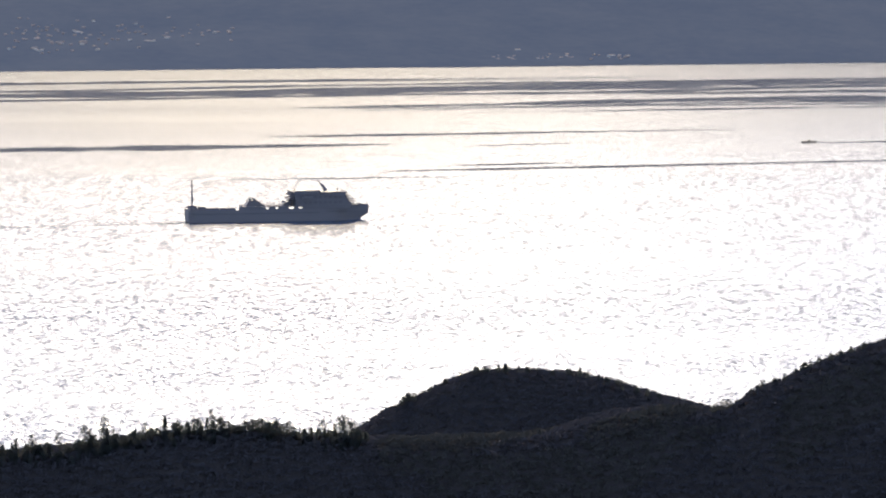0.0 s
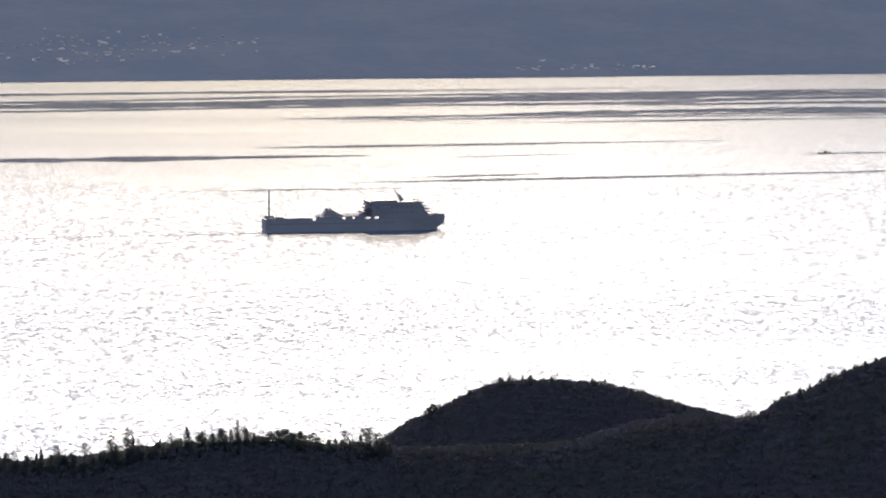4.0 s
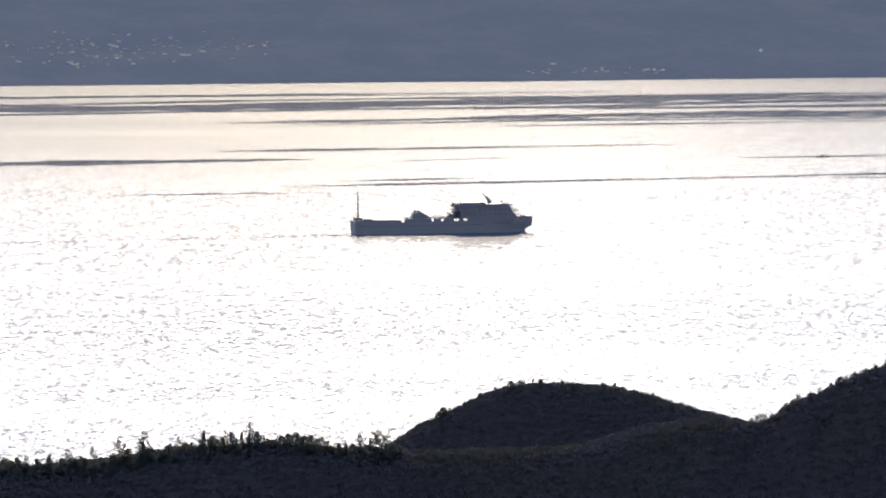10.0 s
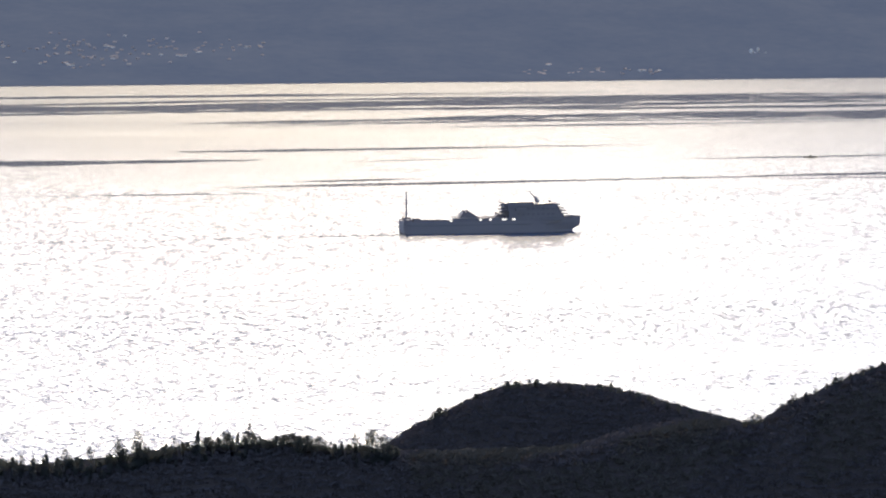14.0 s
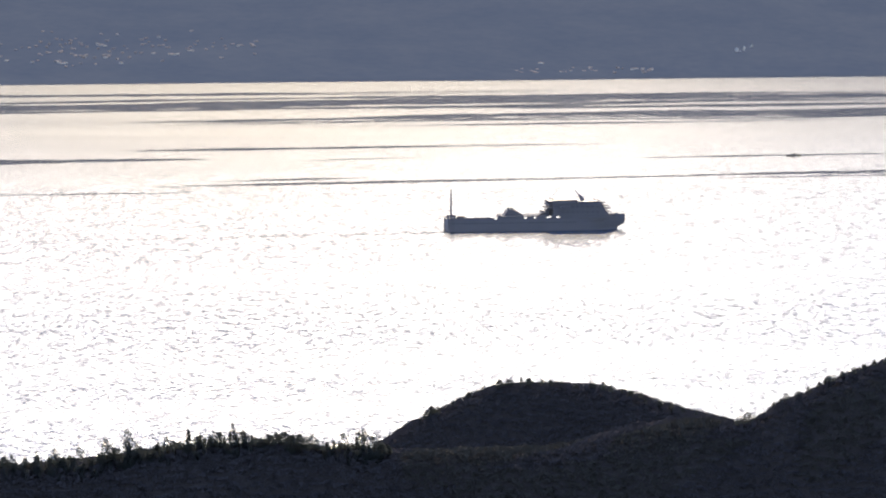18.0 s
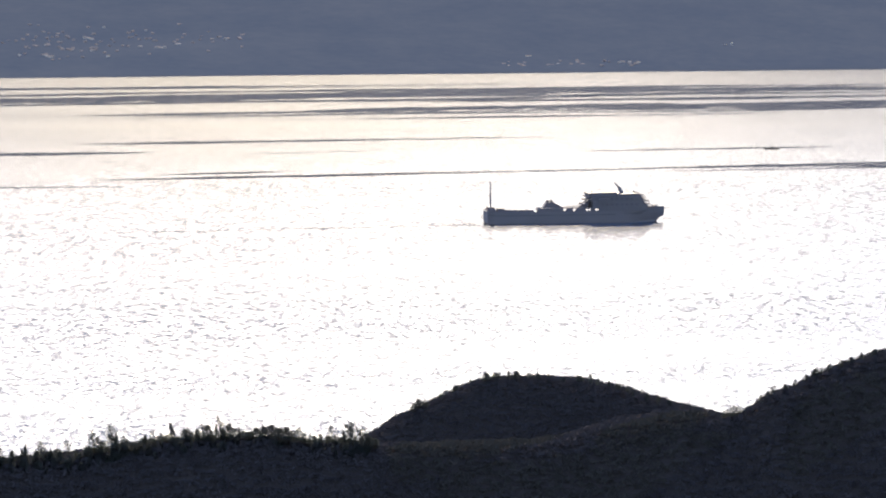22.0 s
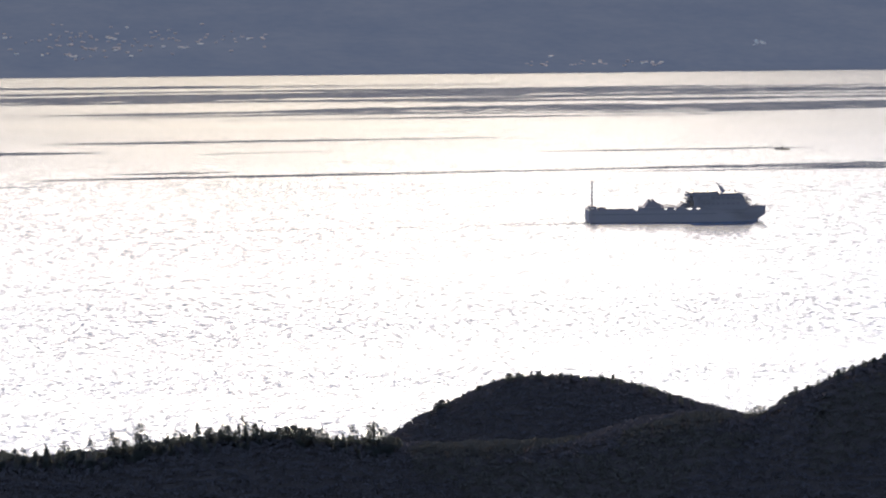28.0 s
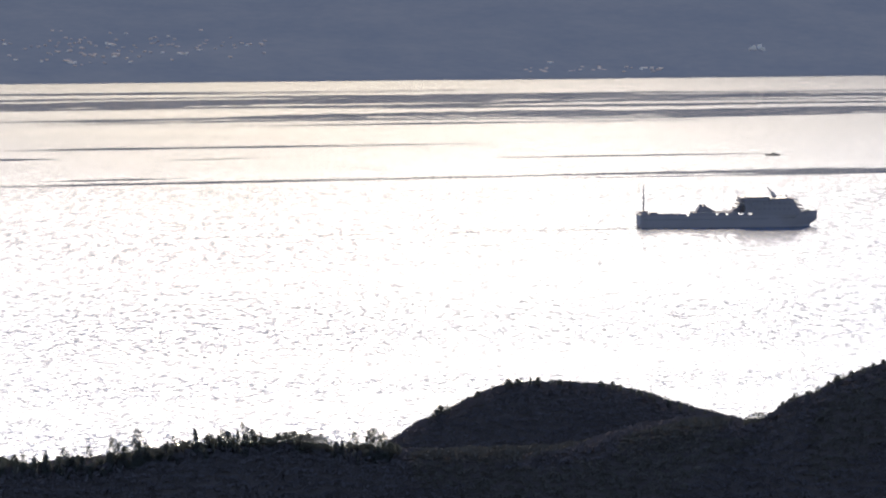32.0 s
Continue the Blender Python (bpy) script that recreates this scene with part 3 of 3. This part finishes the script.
def ferry():
    top = thing("ferry", pose(0, 0, 0), "dark car ferry with high bridge forward, under way on bright water", "ferry")
    hull = part("hull", hull_mesh(fresh()), HULL, top, "dark blue painted hull", False)
    part("rubbing_strake", box(fresh(), 1.0, 66, -8.12, -7.95, 4.5, 4.75), RUBBER, hull)
    part("rubbing_strake", box(fresh(), 1.0, 66, 7.95, 8.12, 4.5, 4.75), RUBBER, hull)
    part("car_deck", box(fresh(), 0.3, 80, -7.8, 7.8, 4.9, 5.1, 0), DECK, top)
    part("stern_ramp", box(fresh(), -0.5, 0.1, -6.0, 6.0, 1.2, 7.1), STEEL, top)
    part("stern_post", box(fresh(), 0.1, 2.2, -8.0, -6.2, 6.6, 8.0), UPPER, top)
    part("stern_post", box(fresh(), 0.1, 2.2, 6.2, 8.0, 6.6, 7.6), UPPER, top)
    # stern mast and its house
    part("mast_house", box(fresh(), 0.4, 4.0, -2.6, 2.6, 5.1, 9.0), UPPER, top)
    mast = part("stern_mast", tube(fresh(), (2.2, 0, 8.9), (2.1, 0, 22.6), 0.52, 0.34), STEEL, top, "tall slim stern mast")
    part("masthead_light", tube(fresh(), (2.1, 0, 22.5), (2.1, 0, 22.9), 0.3, 0.3), RUBBER, mast)
    part("stay", tube(fresh(), (2.15, 0, 17.0), (0.8, 0, 9.1), 0.05), STEEL, mast)
    part("deck_house", box(fresh(), 4.8, 8.4, -5.5, -1.5, 5.1, 8.5), UPPER, top)
    part("winch", box(fresh(), 6.4, 8.6, 1.5, 4.5, 5.1, 8.4, 0.3), STEEL, top)
    # raised bulwark amidships
    part("side_plate", box(fresh(), 18.3, 23.0, -8.0, -7.75, 6.45, 7.7), UPPER, top)
    part("side_plate", box(fresh(), 24.7, 38.4, -8.0, -7.75, 6.45, 8.35), UPPER, top)
    part("side_plate", box(fresh(), 39.9, 43.5, -8.0, -7.75, 6.45, 8.35), UPPER, top)
    part("side_plate", box(fresh(), 44.9, 50.2, -8.0, -7.75, 6.45, 8.35), UPPER, top)
    part("side_plate", box(fresh(), 52.8, 55.2, -8.0, -7.75, 6.45, 8.2), UPPER, top)
    part("side_plate", box(fresh(), 57.2, 82.0, -8.0, -7.75, 6.45, 8.2), UPPER, top)
    part("sill_plate", box(fresh(), 24.8, 58.0, -7.72, -7.55, 6.4, 6.95), UPPER, top)
    # upper deck over the car deck, on pillars
    part("upper_deck", box(fresh(), 27.4, 80.5, -8.0, 8.0, 7.9, 8.15), DECK, top)
    for x in (30.5, 37.0, 44.0, 51.5, 57.0, 64.5, 71.0):
        part("pillar", box(fresh(), x - 0.2, x + 0.2, 7.3, 7.7, 5.1, 7.9), STEEL, top)
    part("davit", tube(fresh(), (26.3, -6.5, 5.1), (26.3, -6.5, 9.4), 0.35, 0.25), STEEL, top)
    part("davit", tube(fresh(), (28.0, 6.5, 5.1), (27.8, 6.5, 8.6), 0.35, 0.25), STEEL, top)
    # funnel house with sloping fore side
    house = part("funnel_house", prism(fresh(), [(28.9, 8.1), (29.9, 9.3), (31.2, 11.4), (34.6, 11.4), (36.4, 10.3), (40.0, 8.1)], -2.6, 2.6), UPPER, top)
    for y in (-1.2, 1.2):
        for x in (32.0, 34.0):
            bm = fresh()
            tube(bm, (x, y, 11.3), (x - 0.2, y, 12.0), 0.65, 0.6, 14)
            tube(bm, (x - 0.2, y, 12.0), (x - 0.5, y, 12.3), 0.45, 0.35, 12)
            part("exhaust_pipe", bm, RUBBER, house)
    # rails on the open upper deck
    for y in (-7.9, 7.9):
        bm = fresh()
        for z in (8.5, 8.8, 9.1):
            tube(bm, (42.5, y, z), (50.0, y, z), 0.04, sides=6)
        for i in range(6):
            tube(bm, (42.5 + i * 1.5, y, 8.1), (42.5 + i * 1.5, y, 9.1), 0.05, sides=6)
        part("rail", bm, STEEL, top)
    # passenger decks: sloping aft stair, two storeys, bridge
    part("stair", prism(fresh(), [(47.2, 8.1), (51.6, 11.4), (53.6, 11.4), (53.6, 10.6), (52.9, 9.4), (53.6, 8.1)], -2.0, 2.0), UPPER, top)
    saloon = part("saloon", prism(fresh(), [(53.8, 8.12), (54.2, 11.6), (81.2, 11.6), (81.2, 10.4), (82.4, 10.2), (82.4, 8.12)], -7.6, 7.6), UPPER, top, "blue-grey passenger saloon")
    second = part("upper_saloon", prism(fresh(), [(53.4, 11.6), (53.6, 14.4), (79.0, 14.4), (79.0, 13.6), (80.4, 13.4), (80.4, 11.6)], -7.4, 7.4), UPPER, top)
    part("sun_deck", box(fresh(), 52.6, 67.0, -7.8, 7.8, 14.4, 14.7), DECK, top)
    part("canopy", prism(fresh(), [(53.2, 14.6), (53.2, 16.0), (54.2, 16.5), (66.4, 16.7), (67.0, 15.8), (67.0, 14.6)], -7.0, 7.0), UPPER, top)
    bridge = part("bridge", prism(fresh(), [(67.2, 14.4), (67.2, 15.7), (76.6, 16.0), (77.8, 16.0), (78.0, 15.2), (79.6, 14.6), (79.4, 13.3), (77.0, 13.0)], -8.2, 8.2), UPPER, top)
    part("fore_bulkhead", prism(fresh(), [(78.5, 7.7), (78.5, 12.4), (80.2, 12.4), (81.2, 11.0), (83.2, 9.0), (83.2, 7.7)], -6.2, 6.2), UPPER, top)
    for i in range(9):
        x = 55.5 + i * 2.6
        for y in (-7.63, 7.63):
            part("window", box(fresh(), x, x + 1.5, y - 0.03, y + 0.03, 9.5, 10.5, 0), GLASS, saloon)
            part("window", box(fresh(), x, x + 1.5, y * 0.974 - 0.03, y * 0.974 + 0.03, 12.5, 13.5, 0), GLASS, second)
    for i in range(5):
        x = 68.0 + i * 1.8
        for y in (-8.22, 8.22):
            part("window", box(fresh(), x, x + 1.3, y - 0.03, y + 0.03, 14.55, 15.1, 0), GLASS, bridge)
    # radar mast, raked aft, with antennas
    radar = part("radar_mast", tube(fresh(), (71.0, 0, 15.6), (69.0, 0, 19.4), 1.2, 0.55, 8), STEEL, top, "raked radar mast")
    part("pole", tube(fresh(), (69.2, 0, 18.6), (66.6, 0, 21.8), 0.42, 0.22, 8), STEEL, radar)
    part("radar_bar", box(fresh(), 69.8, 70.2, -1.6, 1.6, 17.6, 17.9), STEEL, radar)
    part("yard", box(fresh(), 67.9, 70.9, -0.4, 0.4, 18.3, 18.6), STEEL, radar)
    part("yard", box(fresh(), 68.8, 71.6, -0.5, 0.5, 16.9, 17.2), STEEL, radar)
    part("yard", tube(fresh(), (69.0, -2.0, 19.2), (69.0, 2.0, 19.2), 0.08), STEEL, radar)
    for x, y, h in ((76.0, -3.0, 17.0), (74.6, 2.5, 16.4), (72.8, -2.0, 16.2), (75.2, 4.0, 16.0)):
        part("aerial", tube(fresh(), (x, y, 15.1), (x, y, h + 0.4), 0.22, 0.12, 6), STEEL, bridge)
    part("life_raft", tube(fresh(), (68.2, -7.2, 15.5), (69.4, -7.2, 15.5), 0.35, 0.35, 12), UPPER, top)
    for z, x1, half in ((11.7, 84.6, 7.9), (15.3, 81.6, 7.7), (9.9, 85.6, 6.6), (13.4, 83.2, 7.6)):
        part("deck_edge", box(fresh(), x1 - 4.6, x1 - 0.5, -half, half, z - 0.22, z + 0.18), DECK, top)
    # landings along the after edge of the passenger decks
    for x0, x1, z0, z1 in ((49.6, 51.4, 9.6, 10.6), (51.0, 54.0, 12.0, 12.7), (51.8, 54.0, 13.6, 14.6), (52.2, 54.0, 15.4, 16.2)):
        part("landing", box(fresh(), x0, x1, -6.5, 6.5, z0, z1), UPPER, top)
    for z, x0, x1 in ((8.15, 78.0, 82.4), (11.7, 79.8, 83.4), (14.5, 78.2, 80.5)):
        bm = fresh()
        for y in (-7.4, 7.4):
            for dz in (0.5, 1.0):
                tube(bm, (x0, y, z + dz), (x1 + 0.6, y, z + dz), 0.09, sides=6)
            for i in range(4):
                tube(bm, (x0 + (x1 - x0) * i / 3, y, z), (x0 + (x1 - x0) * i / 3, y, z + 1.0), 0.05, sides=6)
        part("rail", bm, STEEL, top)
    for x, y, h, w in ((54.6, -3.0, 17.2, 0.5), (58.0, 2.0, 17.1, 0.4), (62.5, -1.0, 17.3, 0.5), (64.8, 3.0, 17.0, 0.4)):
        part("vent", tube(fresh(), (x, y, 16.3), (x, y, h), w, w * 0.8, 10), UPPER, top)
    part("searchlight", tube(fresh(), (77.2, 0, 15.9), (77.2, 0, 17.0), 0.35, 0.45, 10), STEEL, top)
    for x, h in ((12.5, 7.4), (15.0, 7.3), (18.6, 7.5)):
        part("bollard", tube(fresh(), (x, -7.0, 5.1), (x, -7.0, h), 0.3, 0.35, 10), STEEL, top)
    for y in (-8.3, 8.3):
        boat = part("lifeboat", prism(fresh(), [(57.0, 12.6), (57.8, 11.9), (62.4, 11.9), (63.2, 12.6), (62.6, 13.4), (57.6, 13.4)], y - 0.8, y + 0.8), UPPER, top)
        part("davit", tube(fresh(), (57.9, y * 0.9, 11.6), (57.9, y, 14.2), 0.12, 0.1, 8), STEEL, boat)
        part("davit", tube(fresh(), (62.3, y * 0.9, 11.6), (62.3, y, 14.2), 0.12, 0.1, 8), STEEL, boat)
    # fore deck
    part("fore_deck", box(fresh(), 80, 88, -4.8, 4.8, 7.6, 7.8, 0), DECK, top)
    part("windlass", box(fresh(), 87.2, 89.2, -1.6, 1.6, 7.6, 9.0, 0.25), STEEL, top)
    part("bow_post", tube(fresh(), (92.9, 0, 7.8), (92.9, 0, 8.7), 0.12, 0.08), STEEL, top)
    for ob in top.children_recursive:
        ob.data.transform(Matrix.Diagonal((1, 1, 0.93, 1)))
    return top


FERRY = ferry()
FERRY_AT_9 = Vector((-53.4, 2432.0, 0.0))     # its stern at the waterline


def ferry_wake():
    """Trail of smoothed water behind the ferry, with a bright ruffled edge."""
    ob = new("wake")
    cells = 220
    for j, (n, w, reach) in enumerate(((-9.0, 6.0, 260.0), (2.0, 1.6, 110.0))):
        verts = []
        for i in range(cells + 1):
            t = i / cells
            x = 1.5 - reach * t
            half = 0.5 * w * (1 - t) ** 0.7 * max(0.03, 0.7 + 0.8 * noise.noise((x * 0.05, j, 2.0)) + 0.5 * noise.noise((x * 0.22, j, 6.0))) + 0.02
            mid = n * (1 + 1.5 * t) + 3 * noise.noise((x * 0.02, j, 0.4)) * t
            verts += [(x, mid - half, 0.01 * j), (x, mid + half, 0.01 * j)]
        faces = [(2 * i, 2 * i + 1, 2 * i + 3, 2 * i + 2) for i in range(cells)]
        strand = new("strand", mesh("strand", verts, faces, WAKE))
        strand.parent = ob
    return tagged(ob, "thin dark wake trailing behind the ferry", "wake")


FERRY_WAKE = ferry_wake()


# ---- the small boat ----
def small_boat():
    top = thing("fishing_boat", pose(0, 0, 0), "small dark open fishing boat far out on bright water", "boat")
    bm = fresh()
    rows = []
    for x in (-4.4, -4.0, -2, 0, 2, 3.4, 4.3, 4.9):
        t = max(0, (x + 0.5) / 5.4)
        b = 1.35 * (1 - t ** 2.2) * (0.85 if x < -4 else 1) + 0.03
        z = 0.75 + 0.35 * t * t
        st = [(x, b * 0.55, -0.4), (x, b * 0.85, 0.1), (x, b, z), (x, b - 0.08 * b, z)]
        rows.append(([bm.verts.new(p) for p in st], [bm.verts.new((a, -c, d)) for a, c, d in st]))
    for (p0, q0), (p1, q1) in zip(rows, rows[1:]):
        for k in range(3):
            bm.faces.new((p0[k], p0[k + 1], p1[k + 1], p1[k]))
            bm.faces.new((q0[k], q1[k], q1[k + 1], q0[k + 1]))
        bm.faces.new((p0[0], p1[0], q1[0], q0[0]))
        bm.faces.new((p0[3], q0[3], q1[3], p1[3]))
    bm.faces.new([*rows[0][0], *reversed(rows[0][1])])
    bm.faces.new([*rows[-1][0], *reversed(rows[-1][1])])
    bmesh.ops.recalc_face_normals(bm, faces=bm.faces)
    part("hull", bm, BOATWOOD, top)
    cabin = part("cabin", prism(fresh(), [(-0.9, 0.6), (-0.8, 1.6), (0.6, 1.7), (1.0, 1.2), (1.1, 0.6)], -0.8, 0.8), BOATWOOD, top)
    part("roof", box(fresh(), -1.0, 0.8, -0.9, 0.9, 1.62, 1.72, 0.02), DECK, cabin)
    part("mast", tube(fresh(), (-0.4, 0, 1.7), (-0.4, 0, 2.6), 0.06, 0.03, 6), STEEL, top)
    part("outboard_motor", box(fresh(), -4.9, -4.45, -0.25, 0.25, 0.2, 1.2, 0.08), RUBBER, top)
    part("fish_box", box(fresh(), -3.2, -2.2, -0.5, 0.5, 0.6, 1.15, 0.05), DECK, top)
    return top


BOAT = small_boat()


# ---- villages on the far coast ----
def house_kind(w, d, h, wall, label):
    top = thing("house", pose(0, 0, -500), label, "house", "houses on the far coast")
    body = part("wall", box(fresh(), -w / 2, w / 2, -d / 2, d / 2, -2.5, h, 0), wall, top)
    bm = fresh()
    k = 0.12
    a = [bm.verts.new(p) for p in ((-w / 2 - k, -d / 2 - k, h), (w / 2 + k, -d / 2 - k, h), (w / 2 + k, d / 2 + k, h), (-w / 2 - k, d / 2 + k, h), (-w / 2 - k, 0, h + 0.55), (w / 2 + k, 0, h + 0.55))]
    for f in ((0, 1, 5, 4), (2, 3, 4, 5), (1, 2, 5), (3, 0, 4), (3, 2, 1, 0)):
        bm.faces.new([a[i] for i in f])
    part("roof", bm, TILES, top)
    for x in (-0.28, 0.28):
        part("window", box(fresh(), x * w - 0.25, x * w + 0.25, -d / 2 - 0.05, -d / 2 + 0.02, h * 0.35, h * 0.35 + 0.5, 0), GLASS, body)
    return top


HOUSES = [house_kind(3.3, 2.8, 1.4, WHITEWASH, "white plastered house with clay roof"), house_kind(3.3, 2.6, 1.3, PLASTER, "weathered grey plastered house with clay roof"),
          house_kind(2.5, 2.4, 1.4, OCHRE, "dull ochre plastered house with clay roof"), house_kind(5, 3, 1.1, WHITEWASH, "long white plastered building with clay roof"),
          house_kind(2.0, 1.9, 1.1, PLASTER, "small weathered grey plastered house"), house_kind(2.5, 2.2, 1.8, WHITEWASH, "small white plastered house with clay roof")]


def settle(kind, s, n, turn):
    p = ALONG * s + ACROSS * (SHORE + n)
    m = Matrix.LocRotScale((p.x, p.y, coast_height(s, n) - 0.55), Euler((0, 0, AXIS + turn)), None)
    if kind.name in used:
        return copy_thing(kind, m)
    used.add(kind.name)
    kind.matrix_basis = m
    return kind


def on_coast(u, v):
    """Place on the far slope, along the strait and inland, from its bearing u and drop v."""
    s = n = 0.0
    for _ in range(40):
        y = (SHORE + n) * math.cos(AXIS) + s * math.sin(AXIS)
        x = (u - 784) / FOCAL * y
        s = (x + (SHORE + n) * math.sin(AXIS)) / math.cos(AXIS)
        n = max(4.0, n + 2.0 * (coast_height(s, max(n, 1.0)) * -1 + EYE.z - (v + 227) / FOCAL * y))
    return s, n


# white fronts that stand out, by bearing and drop
WHITE_FRONTS = [(7, 81), (27, 109), (73, 112), (120, 112), (126, 114), (132, 114), (188, 80), (194, 81), (201, 83), (202, 103), (230, 113), (166, 102), (120, 94), (287, 96), (318, 97), (324, 98), (330, 98), (353, 91), (437, 83), (223, 63), (297, 68), (1008, 130), (1013, 129), (1025, 128), (1049, 128), (1060, 125), (1134, 125), (1140, 123), (1153, 124), (1168, 124), (973, 113)]


def villages():
    """The hill village and the houses by the shore."""
    r = random.Random(11)
    spots = []
    for i in range(100):
        u = r.gauss(150, 75) if i % 4 else r.uniform(260, 470)
        v = r.gauss(92, 14) if u < 260 else r.gauss(80, 12) + 0.02 * (460 - u)
        if -20 < u and 55 < v < 122:
            spots.append((u, v))
    for i in range(22):
        spots.append((r.choice((925, 950, 1015, 1055, 1100, 1150)) + 18 * r.random(), 121 + 10 * r.random()))
    for u, v in spots:
        settle(HOUSES[r.choice((1, 2, 2, 4))], *on_coast(u, v), r.uniform(-0.5, 0.5))
    for u, v in WHITE_FRONTS:
        settle(HOUSES[r.choice((0, 5, 5, 3))], *on_coast(u, v), r.uniform(-0.4, 0.4))


villages()


# ---- smoke on the far slope ----
SMOKE = paint("pale_smoke", (0.62, 0.6, 0.58), (0.76, 0.74, 0.72), 1.0, 0.5, 0.0, 0.0)


def smoke_puff(radius, per):
    """One billow of smoke: a loose ball of small flakes, one rigid piece."""
    c = rng.normal(size=(7, 3)) * radius * 0.45
    v, f = leaf_cloud(c, np.full(7, radius * 0.6), per, 0.36, 0.9)
    ob = new("smoke_puff", mesh("smoke_puff", v.tolist(), f.tolist(), SMOKE))
    return tagged(ob, "pale puff of smoke rising from the far slope", "smoke", "smoke on the far slope")


# two bursts of smoke: metres along the strait and above the slope, radius, when each puff leaves the ground, drift in metres a second, when it sinks and thins
PUFFS = [(3.0, 1.6, 1.6, 7.2, -1.5, 19), (1.0, 0.6, 1.5, 9.0, -1.5, 18), (5.5, 3.0, 1.5, 10.0, -1.5, 20), (8.0, 4.6, 1.3, 13.0, -1.5, 20),
         (0.0, 1.4, 1.3, 21.0, -0.4, 40), (-3.0, 2.8, 1.5, 23.0, -0.35, 40), (2.2, 2.2, 2.0, 25.0, -0.35, 40), (-6.5, 2.0, 1.8, 26.5, -0.35, 40), (4.2, 0.6, 1.7, 28.0, -0.35, 40), (1.6, 4.6, 1.4, 28.5, -0.35, 40)]
puffs = [(smoke_puff(row[2], 42), *row) for row in PUFFS]


# ---- what moves ----
def motions():
    """Ferry and wake along the strait, the fishing boat, and the slicks drifting with the current."""
    def course(t):
        # the bearing of its stern grows evenly as it crosses
        k = (597 + 23.24 * (t - 9) - 784) / FOCAL
        return FERRY_AT_9 + ALONG * ((k * FERRY_AT_9.y - FERRY_AT_9.x) / (ALONG.x - k * ALONG.y))
    rows = []
    for t in (0, 4, 8, 12, 16, 20, 24, 28, 32):
        p = course(t)
        heave, roll = 0.05 * math.sin(t * 0.9), 0.15 * math.sin(t * 0.7)
        yaw = AXIS - radians(5.0) * max(0, (t - 12) / 20)
        rows.append((t, Matrix.LocRotScale((p.x, p.y, heave), Euler((radians(roll), 0, yaw)), None)))
    walk(FERRY, rows)
    walk(FERRY_WAKE, [(t, Matrix.LocRotScale((course(t).x, course(t).y, 0.05), Euler((0, 0, AXIS)), None)) for t in (0, 4, 8, 12, 16, 20, 24, 28, 32)])
    rows = []
    for t in (0, 4, 8, 12, 16, 20, 24, 28, 32):
        y = EYE.z * FOCAL / (277.5 + 227)
        x = (1489.6 - 3.807 * t - 784) * y / FOCAL
        rows.append((t, Matrix.LocRotScale((x, y, 0.02 * math.sin(t)), Euler((radians(1.5 * math.sin(t * 1.3)), 0, radians(180 + 8))), None)))
    walk(BOAT, rows)
    s0, n0 = on_coast(1344, 92)
    for ob, ds, rise, radius, begin, drift, end in puffs:
        rows = []
        for t in sorted({0, begin, begin + 1.5, begin + 4, min(end, 32), min(end + 4, 32), 32}):
            up = min(1, max(0, (t - begin) / 4)) ** 0.6 - min(1, max(0, (t - end) / 4))
            p = ALONG * (s0 + ds + drift * max(0, t - begin)) + ACROSS * (SHORE + n0)
            base = coast_height(s0 + ds, n0)
            rows.append((t, pose(p.x, p.y, base - 2 * radius - 1.5 + up * (rise + 2 * radius + 1.5), 0, 0, 2.0 * (t - begin))))
        walk(ob, rows)
    for k, (ob, lean) in enumerate(SWAYING):
        # the breeze freshens after the first half and leans them to the west
        at, spin, _ = ob.matrix_basis.decompose()
        rows = []
        for t in range(0, 33, 2):
            gust = (0.4 if t < 15 else 1.6) + 0.9 * math.sin(t * 1.7 + k * 0.9) + 0.5 * math.sin(t * 0.6 + k * 2.1)
            tilt = Euler((0, -radians(1.6 * lean * gust), 0)).to_quaternion()
            rows.append((t, Matrix.LocRotScale(at, tilt @ spin, None)))
        walk(ob, rows)
    for ob, speed in streaks:
        m = ob.matrix_basis.copy()
        walk(ob, [(t, Matrix.Translation((ACROSS * 0.85 - ALONG * speed) * (t - 9)) @ m) for t in (0, 16, 32)])
    walk(water, [(t, Matrix.Translation(-ALONG * 1.2 * t)) for t in (0, 16, 32)])


motions()
